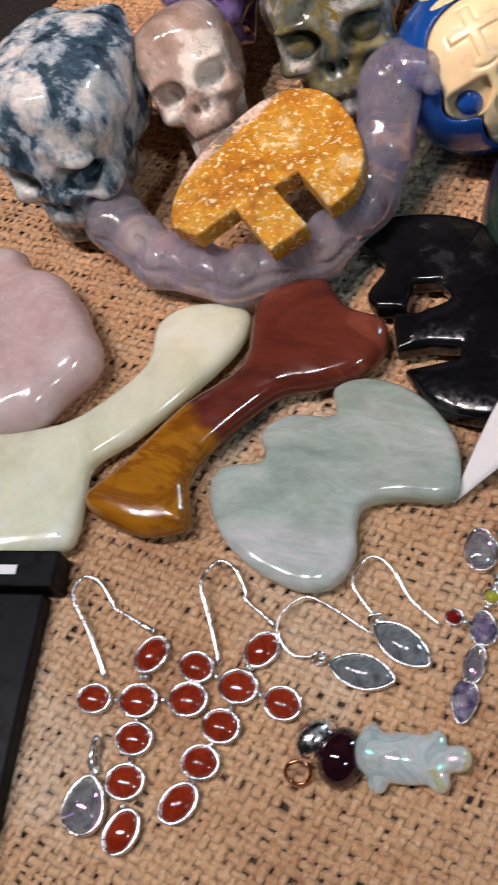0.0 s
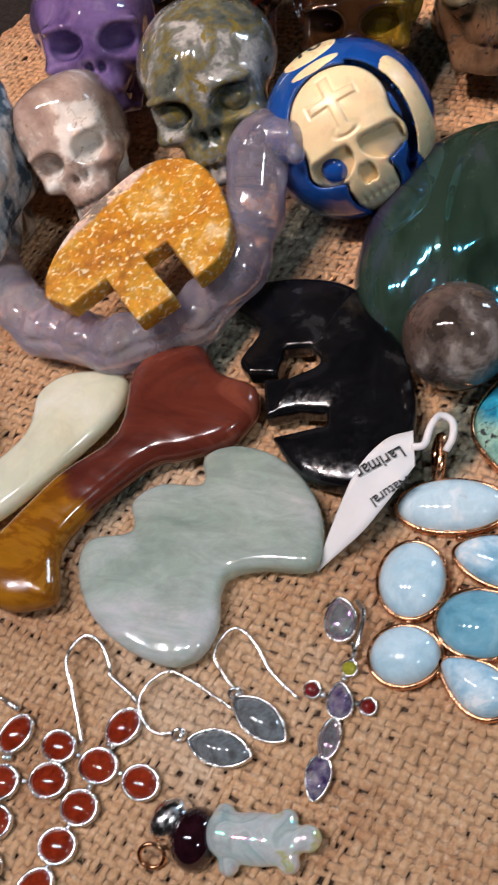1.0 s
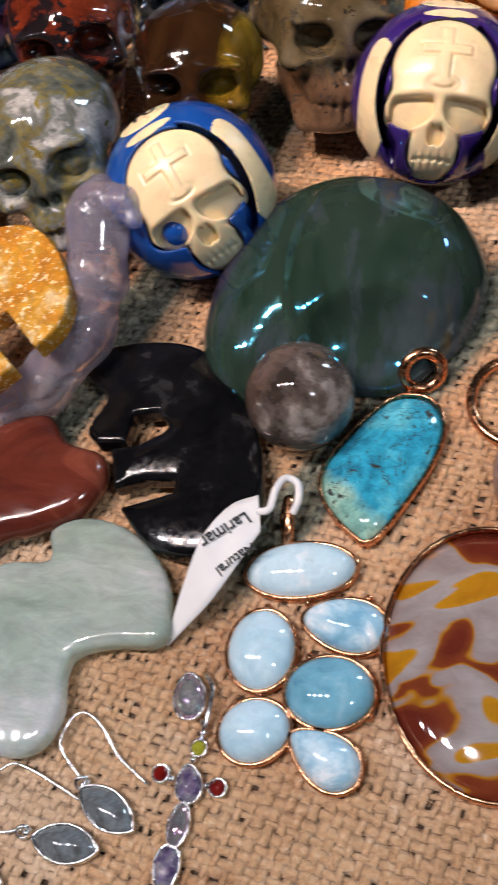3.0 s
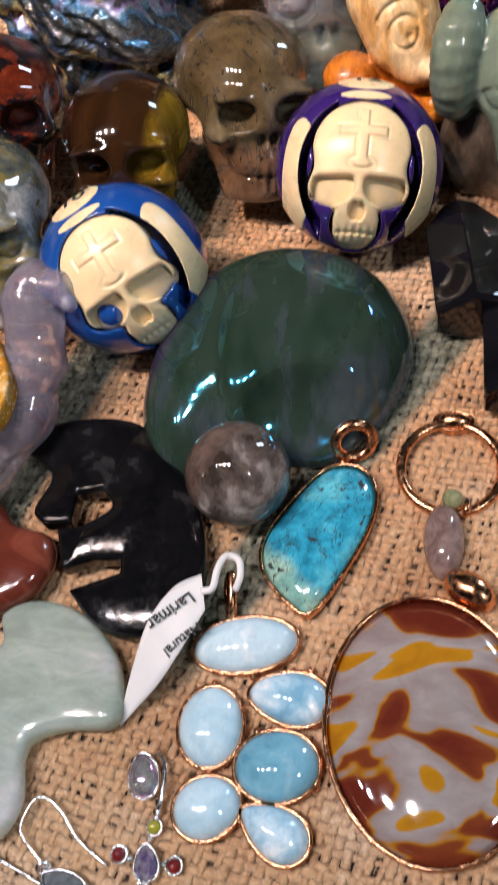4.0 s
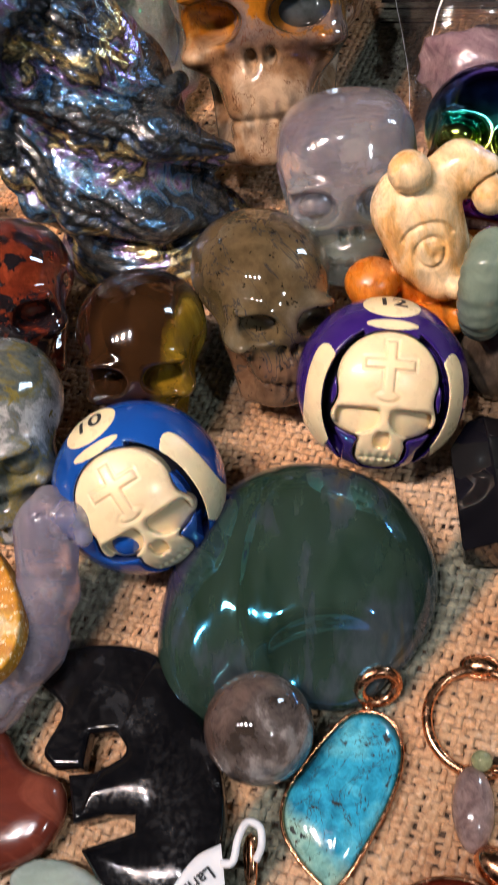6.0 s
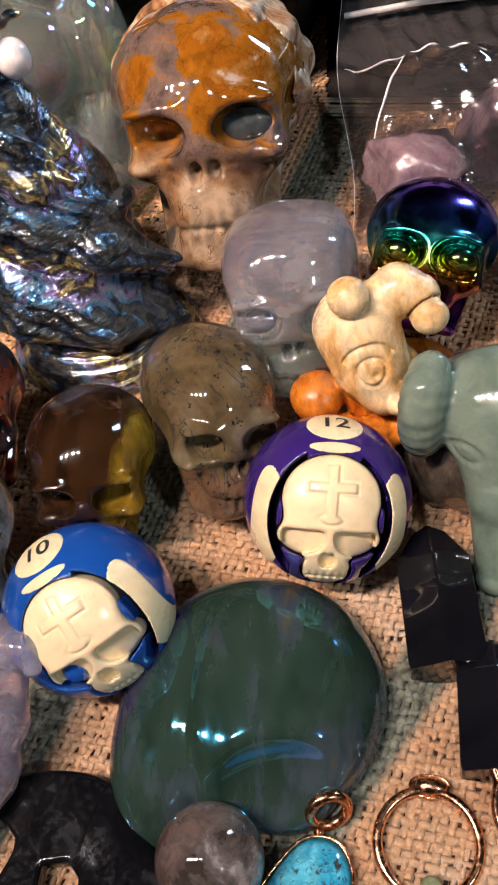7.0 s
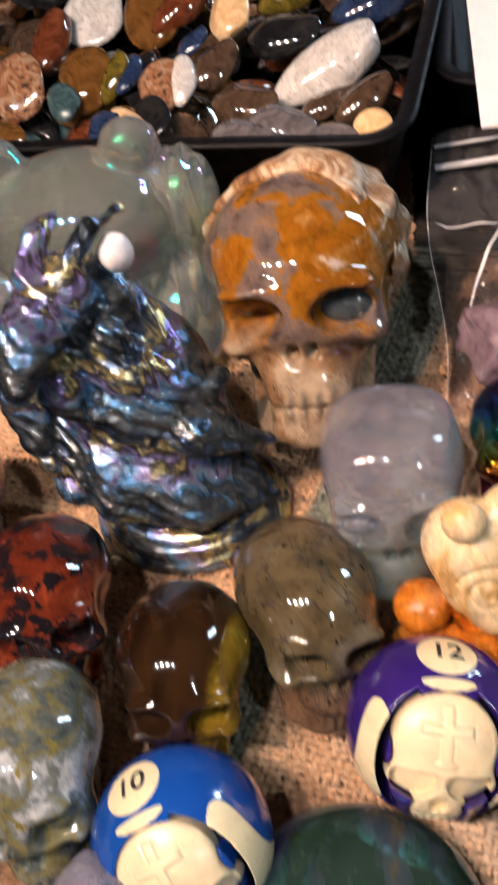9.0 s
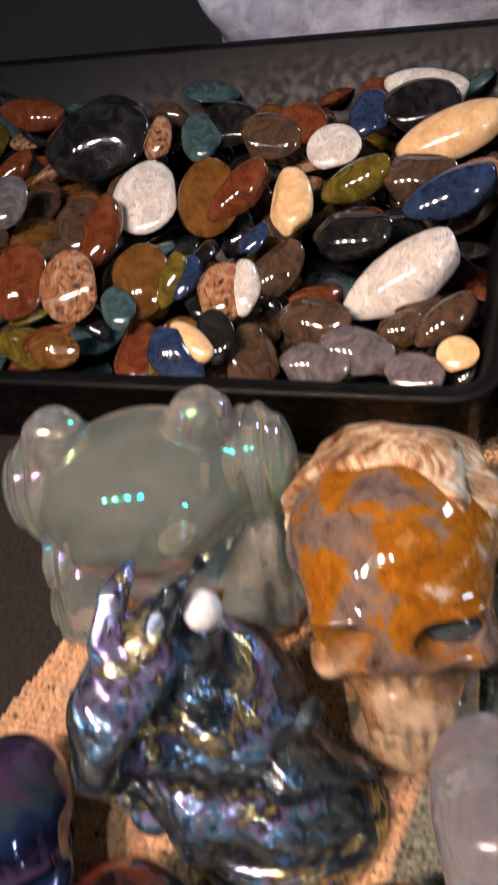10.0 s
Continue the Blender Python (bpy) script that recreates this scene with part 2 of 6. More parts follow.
def stone(name, stops, scale=45.0, distort=1.2, stretch=(1, 1, 1), turn=(0, 0, 0), rough=0.1, trans=0.0, sss=0.0, veins=None, spots=None,
          film=None, metal=0.0, coat=0.3, bump=0.06, ior=1.5, detail=6.0, smooth=True, zone=None, radius=0.008, mottle=0.28, film_ior=2.2):
    """A polished or rough stone: clouds of colour, and if asked veins, spots and a thin coating."""
    m, nt, b = material(name)
    co = coords(nt, stretch, turn)
    col = ramp(nt, noise_of(nt, co, scale, detail, 0.6, distort), stops, smooth)
    if zone:
        stops2, axis, at, soft, wobble = zone
        dp = nt.nodes.new("ShaderNodeVectorMath")
        dp.operation = "DOT_PRODUCT"
        tc = nt.nodes.new("ShaderNodeTexCoord")
        nt.links.new(tc.outputs["Object"], dp.inputs[0])
        dp.inputs[1].default_value = axis
        wob = node(nt, "ShaderNodeMath")
        wob.operation = "MULTIPLY_ADD"
        nt.links.new(noise_of(nt, co, scale * 0.8, 5.0, 0.6, distort), wob.inputs[0])
        wob.inputs[1].default_value = wobble
        nt.links.new(dp.outputs["Value"], wob.inputs[2])
        mr = node(nt, "ShaderNodeMapRange")
        mr.inputs["From Min"].default_value, mr.inputs["From Max"].default_value = at + wobble / 2, at + wobble / 2 + soft
        nt.links.new(wob.outputs[0], mr.inputs["Value"])
        col2 = ramp(nt, noise_of(nt, co, scale * 1.3, detail, 0.6, distort * 1.3), stops2, smooth)
        col = mixed(nt, mr.outputs[0], col, col2)
    if spots:
        color, sc, edge = spots
        f = ramp(nt, noise_of(nt, co, sc, 4.0, 0.6, 0.4), [(edge, (0, 0, 0)), (min(1, edge + 0.05), (1, 1, 1))])
        col = mixed(nt, f, col, color)
    if veins:
        color, sc, width = veins
        n = noise_of(nt, co, sc, 5.0, 0.6, 1.6)
        f = ramp(nt, n, [(0.5 - width, (0, 0, 0)), (0.5, (1, 1, 1)), (0.5 + width, (0, 0, 0))])
        col = mixed(nt, f, col, color)
    if mottle:
        mt = nt.nodes.new("ShaderNodeMix")
        mt.data_type, mt.blend_type = "RGBA", "MULTIPLY"
        mt.inputs["Factor"].default_value = 1.0
        nt.links.new(col, mt.inputs[6])
        lo, hi = 1 - mottle, 1 + mottle * 0.6
        nt.links.new(ramp(nt, noise_of(nt, co, scale * 4.2, 8.0, 0.7, 0.8), [(0.33, (lo, lo, lo)), (0.66, (hi, hi, hi))]), mt.inputs[7])
        col = mt.outputs[2]
    nt.links.new(col, b.inputs["Base Color"])
    fine = noise_of(nt, co, scale * 7, 3.0)
    nt.links.new(ramp(nt, fine, [(0.3, (rough * (0.9 if trans else 0.6),) * 3), (0.75, (min(1, rough * (1.15 if trans else 1.6)),) * 3)]), b.inputs["Roughness"])
    b.inputs["IOR"].default_value = ior
    b.inputs["Transmission Weight"].default_value = trans
    b.inputs["Metallic"].default_value = metal
    b.inputs["Coat Weight"].default_value = coat
    b.inputs["Coat Roughness"].default_value = 0.04
    if sss:
        b.inputs["Subsurface Weight"].default_value = sss
        b.inputs["Subsurface Radius"].default_value = (1, 0.8, 0.7)
        b.inputs["Subsurface Scale"].default_value = radius
    if film:
        base, span, sc = film
        n = noise_of(nt, co, sc, 2.0, 0.5, 0.6)
        r = node(nt, "ShaderNodeMapRange")
        r.inputs["From Min"].default_value, r.inputs["From Max"].default_value = 0.25, 0.75
        r.inputs["To Min"].default_value, r.inputs["To Max"].default_value = base - span, base + span
        nt.links.new(n, r.inputs["Value"])
        nt.links.new(r.outputs[0], b.inputs["Thin Film Thickness"])
        b.inputs["Thin Film IOR"].default_value = film_ior
    if bump:
        bp = node(nt, "ShaderNodeBump", Strength=bump, Distance=0.0006)
        nt.links.new(noise_of(nt, co, scale * 2.2, 5.0), bp.inputs["Height"])
        nt.links.new(bp.outputs[0], b.inputs["Normal"])
    return m


def coated(name, stops, axis, per, scale=20.0, wobble=0.6, rough=0.06, metallic=0.85, bump=0.0, trans=0.0, start=0.0, grain=0.0):
    """A vapour-coated surface: bands of metallic colour that follow the coat's thickness."""
    m, nt, b = material(name)
    co = coords(nt)
    dp = nt.nodes.new("ShaderNodeVectorMath")
    dp.operation = "DOT_PRODUCT"
    nt.links.new(co, dp.inputs[0])
    dp.inputs[1].default_value = [a * per for a in axis]
    ad = node(nt, "ShaderNodeMath")
    ad.operation = "MULTIPLY_ADD"
    nt.links.new(noise_of(nt, co, scale, 4.0, 0.6, 1.2), ad.inputs[0])
    ad.inputs[1].default_value = wobble
    nt.links.new(dp.outputs["Value"], ad.inputs[2])
    of = node(nt, "ShaderNodeMath")
    of.operation = "ADD"
    nt.links.new(ad.outputs[0], of.inputs[0])
    of.inputs[1].default_value = start
    fr = node(nt, "ShaderNodeMath")
    fr.operation = "FRACT"
    nt.links.new(of.outputs[0], fr.inputs[0])
    nt.links.new(ramp(nt, fr.outputs[0], stops), b.inputs["Base Color"])
    b.inputs["Metallic"].default_value = metallic
    b.inputs["Transmission Weight"].default_value = trans
    nt.links.new(ramp(nt, noise_of(nt, co, scale * 8, 4.0), [(0.3, (rough * 0.6,) * 3), (0.75, (rough * 1.8,) * 3)]), b.inputs["Roughness"])
    if bump:
        bp = node(nt, "ShaderNodeBump", Strength=bump, Distance=0.004)
        vo = node(nt, "ShaderNodeTexVoronoi", Scale=95.0)
        nt.links.new(co, vo.inputs["Vector"])
        nt.links.new(vo.outputs["Distance"], bp.inputs["Height"])
        nt.links.new(bp.outputs[0], b.inputs["Normal"])
    if grain:
        # fine grooves that run round the form
        bp = node(nt, "ShaderNodeBump", Strength=grain, Distance=0.0012)
        nt.links.new(noise_of(nt, coords(nt, (0.35, 0.35, 2.2), (0, 25, 0)), 260, 4.0, 0.6, 0.4), bp.inputs["Height"])
        nt.links.new(bp.outputs[0], b.inputs["Normal"])
    return m


def metal(name, color, rough=0.18, dirt=(0.1, 0.06, 0.03)):
    m, nt, b = material(name)
    co = coords(nt)
    f = ramp(nt, noise_of(nt, co, 300, 5.0), [(0.42, (0, 0, 0)), (0.7, (0.7, 0.7, 0.7))])
    nt.links.new(mixed(nt, f, color, dirt), b.inputs["Base Color"])
    b.inputs["Metallic"].default_value = 1.0
    nt.links.new(ramp(nt, noise_of(nt, co, 500, 4.0), [(0.3, (rough * 0.6,) * 3), (0.8, (rough * 2,) * 3)]), b.inputs["Roughness"])
    bp = node(nt, "ShaderNodeBump", Strength=0.05, Distance=0.0003)
    nt.links.new(noise_of(nt, co, 420, 4.0), bp.inputs["Height"])
    nt.links.new(bp.outputs[0], b.inputs["Normal"])
    return m


def plain(name, color, rough=0.4, vary=0.15, scale=120.0, bump=0.1, coat=0.0, sss=0.0):
    m, nt, b = material(name)
    co = coords(nt)
    dark = tuple(c * (1 - vary) for c in color)
    light = tuple(min(1, c * (1 + vary)) for c in color)
    nt.links.new(ramp(nt, noise_of(nt, co, scale, 6.0, 0.6, 0.5), [(0.3, dark), (0.7, light)]), b.inputs["Base Color"])
    nt.links.new(ramp(nt, noise_of(nt, co, scale * 3, 4.0), [(0.3, (rough * 0.75,) * 3), (0.7, (min(1, rough * 1.3),) * 3)]), b.inputs["Roughness"])
    b.inputs["Coat Weight"].default_value = coat
    b.inputs["Coat Roughness"].default_value = 0.05
    if sss:
        b.inputs["Subsurface Weight"].default_value = sss
        b.inputs["Subsurface Scale"].default_value = 0.004
    bp = node(nt, "ShaderNodeBump", Strength=bump, Distance=0.0005)
    nt.links.new(noise_of(nt, co, scale * 4, 5.0), bp.inputs["Height"])
    nt.links.new(bp.outputs[0], b.inputs["Normal"])
    return m


def jute():
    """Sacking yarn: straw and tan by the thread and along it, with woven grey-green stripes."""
    m, nt, b = material("jute_yarn")
    tc = nt.nodes.new("ShaderNodeTexCoord")
    co = tc.outputs["Object"]
    geo = nt.nodes.new("ShaderNodeNewGeometry")
    col = ramp(nt, noise_of(nt, co, 520, 7.0, 0.72), [(0.32, (0.16, 0.065, 0.026)), (0.43, (0.50, 0.27, 0.135)), (0.55, (0.74, 0.46, 0.26)), (0.68, (0.98, 0.80, 0.60))])
    big = ramp(nt, noise_of(nt, co, 16, 3.0), [(0.36, (0.40, 0.165, 0.06)), (0.50, (0.66, 0.39, 0.20)), (0.64, (0.76, 0.60, 0.43))])
    col = mixed(nt, noise_of(nt, co, 60, 3.0), col, big)
    isl = ramp(nt, geo.outputs["Random Per Island"], [(0.0, (0.0, 0.0, 0.0)), (1.0, (0.35, 0.35, 0.35))])
    col = mixed(nt, isl, col, (0.60, 0.38, 0.21))
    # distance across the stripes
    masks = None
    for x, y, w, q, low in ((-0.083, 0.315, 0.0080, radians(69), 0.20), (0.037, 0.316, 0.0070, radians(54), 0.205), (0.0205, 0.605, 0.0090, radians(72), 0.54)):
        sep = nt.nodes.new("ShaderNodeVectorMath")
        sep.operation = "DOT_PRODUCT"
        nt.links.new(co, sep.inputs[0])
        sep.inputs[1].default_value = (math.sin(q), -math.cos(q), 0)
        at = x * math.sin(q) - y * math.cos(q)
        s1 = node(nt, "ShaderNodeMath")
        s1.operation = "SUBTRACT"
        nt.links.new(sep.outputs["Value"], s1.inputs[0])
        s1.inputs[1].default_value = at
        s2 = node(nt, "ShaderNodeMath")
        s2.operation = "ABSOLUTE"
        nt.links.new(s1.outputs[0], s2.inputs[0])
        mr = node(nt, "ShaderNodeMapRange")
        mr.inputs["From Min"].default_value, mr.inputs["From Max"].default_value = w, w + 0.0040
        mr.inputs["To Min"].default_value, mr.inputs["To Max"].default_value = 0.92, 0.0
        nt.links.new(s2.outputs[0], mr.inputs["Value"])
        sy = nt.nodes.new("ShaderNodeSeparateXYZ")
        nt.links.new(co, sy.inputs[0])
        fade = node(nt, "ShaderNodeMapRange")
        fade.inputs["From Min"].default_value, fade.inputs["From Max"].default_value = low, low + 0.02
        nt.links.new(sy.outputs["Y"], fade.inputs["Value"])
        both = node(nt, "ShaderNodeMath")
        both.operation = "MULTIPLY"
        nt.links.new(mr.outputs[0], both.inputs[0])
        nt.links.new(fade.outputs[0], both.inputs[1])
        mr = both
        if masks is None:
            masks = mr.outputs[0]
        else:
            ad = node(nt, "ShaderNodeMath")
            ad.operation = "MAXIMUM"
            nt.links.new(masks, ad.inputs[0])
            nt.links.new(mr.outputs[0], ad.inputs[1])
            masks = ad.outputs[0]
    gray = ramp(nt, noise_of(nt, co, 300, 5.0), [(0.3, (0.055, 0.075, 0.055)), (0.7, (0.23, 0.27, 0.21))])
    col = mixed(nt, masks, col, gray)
    nt.links.new(col, b.inputs["Base Color"])
    b.inputs["Roughness"].default_value = 0.85
    b.inputs["Specular IOR Level"].default_value = 0.25
    b.inputs["Sheen Weight"].default_value = 0.15
    bp = node(nt, "ShaderNodeBump", Strength=1.0, Distance=0.0006)
    nt.links.new(noise_of(nt, coords(nt, (1, 1, 1)), 1300, 6.0), bp.inputs["Height"])
    nt.links.new(bp.outputs[0], b.inputs["Normal"])
    return m


def clear_film():
    """Thin clear plastic: see-through, with a gloss."""
    m, nt, b = material("clear_plastic")
    out = nt.nodes["Material Output"]
    tr, gl, mx = nt.nodes.new("ShaderNodeBsdfTransparent"), nt.nodes.new("ShaderNodeBsdfGlossy"), nt.nodes.new("ShaderNodeMixShader")
    tr.inputs[0].default_value = (0.93, 0.93, 0.95, 1)
    gl.inputs["Roughness"].default_value = 0.08
    lw = node(nt, "ShaderNodeFresnel", IOR=1.9)
    bp = node(nt, "ShaderNodeBump", Strength=0.5, Distance=0.002)
    nt.links.new(noise_of(nt, coords(nt, (1, 2.5, 1)), 60, 4.0), bp.inputs["Height"])
    nt.links.new(bp.outputs[0], gl.inputs["Normal"])
    nt.links.new(bp.outputs[0], lw.inputs["Normal"])
    df, veil = nt.nodes.new("ShaderNodeBsdfDiffuse"), nt.nodes.new("ShaderNodeMixShader")
    df.inputs[0].default_value = (0.8, 0.8, 0.82, 1)
    veil.inputs[0].default_value = 0.03
    nt.links.new(tr.outputs[0], veil.inputs[1])
    nt.links.new(df.outputs[0], veil.inputs[2])
    nt.links.new(lw.outputs[0], mx.inputs[0])
    nt.links.new(veil.outputs[0], mx.inputs[1])
    nt.links.new(gl.outputs[0], mx.inputs[2])
    nt.links.new(mx.outputs[0], out.inputs["Surface"])
    return m


SILVER = metal("sterling_silver", (0.93, 0.92, 0.91), 0.2, (0.80, 0.78, 0.75))
COPPER = metal("copper", (0.82, 0.42, 0.23), 0.2, (0.50, 0.22, 0.11))
BLACK_PLASTIC = plain("black_plastic", (0.004, 0.004, 0.005), 0.42, 0.3, 60, 0.05)
BLACK_PLASTIC.node_tree.nodes["Principled BSDF"].inputs["Specular IOR Level"].default_value = 0.14
DARK_CLOTH = plain("dark_cloth", (0.010, 0.007, 0.006), 0.9, 0.4, 250, 0.5)
PAPER = plain("white_paper", (0.82, 0.80, 0.79), 0.55, 0.03, 80, 0.03)
INK = plain("black_ink", (0.02, 0.02, 0.02), 0.6, 0.1)
FILM = clear_film()

# ---- the place: room, table, sacking ----
def structure(name, data, mat, label, m=Matrix()):
    return solid(name, data, mat, m, label, name.split("_")[0], kind="structure")


WALL = plain("dark_wall", (0.06, 0.045, 0.036), 0.9, 0.3, 8, 0.1)
structure("floor", box(-2.6, -2.2, -0.80, 2.6, 3.2, -0.75, 0), WALL, "dark brown floor of the market hall")
structure("ceiling", box(-2.6, -2.2, 1.75, 2.6, 3.2, 1.80, 0), WALL, "dark ceiling over the market stall")
structure("wall_west", box(-2.65, -2.2, -0.75, -2.6, 3.2, 1.75, 0), WALL, "dark brown wall of the hall")
structure("wall_east", box(2.6, -2.2, -0.75, 2.65, 3.2, 1.75, 0), WALL, "dark brown wall of the hall")
structure("wall_south", box(-2.6, -2.25, -0.75, 2.6, -2.2, 1.75, 0), WALL, "dark brown wall of the hall")
structure("wall_north", box(-2.6, 3.2, -0.75, 2.6, 3.25, 1.75, 0), WALL, "dark brown wall of the hall")

UNDER = plain("brown_undercloth", (0.10, 0.058, 0.034), 0.9, 0.5, 500, 0.5)
table = thing("stall_table", pose(0, 0.5, -0.75), "long market table under a dark cloth", "table")
part("tabletop", box(-0.8, -0.7, 0.715, 0.8, 0.75, 0.7475, 0.003), DARK_CLOTH, table)
for x in (-0.75, 0.75):
    for y in (-0.65, 0.70):
        part("leg", box(x - 0.02, y - 0.02, 0, x + 0.02, y + 0.02, 0.714, 0.002), DARK_CLOTH, table)


def weave():
    """Plain-woven sacking: two sets of wavy flat yarns, over and under one another, uneven in width."""
    rng = np.random.default_rng(3)
    u, w = radians(72), radians(-11)
    du, dw = np.array([math.cos(u), math.sin(u)]), np.array([math.cos(w), math.sin(w)])
    M = np.stack([du, dw], 1)
    inv = np.linalg.inv(M)
    x0, x1, y0, y1 = -0.275, 0.135, 0.05, 0.72
    org = np.array([-0.06, 0.36])
    cor = (np.array([(x0, y0), (x1, y0), (x1, y1), (x0, y1)]) - org) @ inv.T
    P = 0.00285
    lo, hi = np.floor(cor.min(0) / P).astype(int), np.ceil(cor.max(0) / P).astype(int)
    sides, per = 5, 3
    ang = np.arange(sides) * 2 * np.pi / sides + 0.3
    Vs, Fs, count = [], [], 0
    jit = {0: rng.normal(0, 0.09, hi[1] - lo[1] + 1).cumsum() * 0.25, 1: rng.normal(0, 0.09, hi[0] - lo[0] + 1).cumsum() * 0.25}
    for fam in (0, 1):
        oth = 1 - fam
        for n in range(lo[oth], hi[oth] + 1):
            k = np.arange(lo[fam] * per, hi[fam] * per + 1) / per
            side = n + rng.normal(0, 0.13) + 0.18 * np.interp(k, np.arange(lo[fam], hi[fam] + 8, 5), rng.normal(0, 1, len(np.arange(lo[fam], hi[fam] + 8, 5))))
            ab = np.zeros((len(k), 2))
            ab[:, fam], ab[:, oth] = k * P, side * P
            xy = ab @ M.T + org
            ok = (xy[:, 0] > x0) & (xy[:, 0] < x1) & (xy[:, 1] > y0) & (xy[:, 1] < y1) & (xy[:, 0] > x0 + np.clip(xy[:, 1] - 0.42, 0, 1) * 0.6) & ((xy[:, 1] < 0.622) | (xy[:, 0] < 0.02))
            if ok.sum() < 6:
                continue
            xy, kk = xy[ok], k[ok]
            z = 0.00036 * np.cos(np.pi * (kk + n + fam))
            wid = 0.00138 * rng.normal(1, 0.22) * (1 + 0.24 * np.interp(kk, np.arange(lo[fam], hi[fam] + 5, 2.3), rng.normal(0, 1, len(np.arange(lo[fam], hi[fam] + 5, 2.3)))))
            wid = np.clip(wid, 0.0007, 0.0019)
            d = np.gradient(xy, axis=0)
            d /= np.linalg.norm(d, axis=1)[:, None]
            nx = np.stack([d[:, 1], -d[:, 0]], 1)
            ring = np.zeros((len(xy), sides, 3))
            ring[:, :, :2] = xy[:, None] + nx[:, None] * (wid[:, None] * np.cos(ang))[..., None]
            ring[:, :, 2] = z[:, None] + 0.00050 * np.sin(ang) - 0.0009
            m = len(xy)
            i = np.arange(m - 1)[:, None] * sides
            s = np.arange(sides)
            t = (s + 1) % sides
            q = np.stack([i + s, i + sides + s, i + sides + t, i + t], -1).reshape(-1, 4) + count
            Vs.append(ring.reshape(-1, 3))
            Fs.append(q)
            count += m * sides
    return mesh_of("sacking", np.concatenate(Vs), np.concatenate(Fs))


def fuzz():
    """Loose hairs of the yarn standing off the cloth."""
    rng = np.random.default_rng(8)
    V, F = [], []
    for _ in range(16000):
        x, y = rng.uniform(-0.26, 0.12), rng.uniform(0.06, 0.68)
        a, ln = rng.uniform(0, 2 * np.pi), rng.uniform(0.002, 0.007)
        if x < -0.268 + max(0, y - 0.42) * 0.6 or (y > 0.615 and x > 0.013):
            continue
        p = np.array([x, y, -0.0006])
        q = len(V)
        bend = rng.normal(0, 0.8)
        for k in range(4):
            b = a + bend * k / 3
            n = np.array([-math.sin(b), math.cos(b), 0]) * 0.00007
            V += [tuple(p - n), tuple(p + n)]
            p = p + np.array([math.cos(b) * ln / 3, math.sin(b) * ln / 3, (0.0004, 0.0003, -0.0005)[min(k, 2)] * rng.uniform(0.3, 2)])
        F += [[q + 2 * k, q + 2 * k + 1, q + 2 * k + 3, q + 2 * k + 2] for k in range(3)]
    return np.array(V), F


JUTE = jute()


def undercloth():
    """The brown lining that shows between the yarns."""
    out = [(-0.275, 0.05), (0.135, 0.05), (0.135, 0.612), (-0.155, 0.612), (-0.275, 0.42)]
    V = [(x, y, z) for z in (-0.0019, -0.0023) for x, y in out]
    return np.array(V), [[0, 1, 2, 3, 4], [9, 8, 7, 6, 5]] + [[k, k + 5, (k + 1) % 5 + 5, (k + 1) % 5] for k in range(5)]


solid("undercloth", undercloth(), UNDER, Matrix(), "plain brown lining cloth under the sacking", "cloth")
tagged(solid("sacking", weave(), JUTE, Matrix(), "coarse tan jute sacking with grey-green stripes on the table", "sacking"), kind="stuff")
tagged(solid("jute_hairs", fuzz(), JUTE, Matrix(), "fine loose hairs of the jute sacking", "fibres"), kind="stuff")

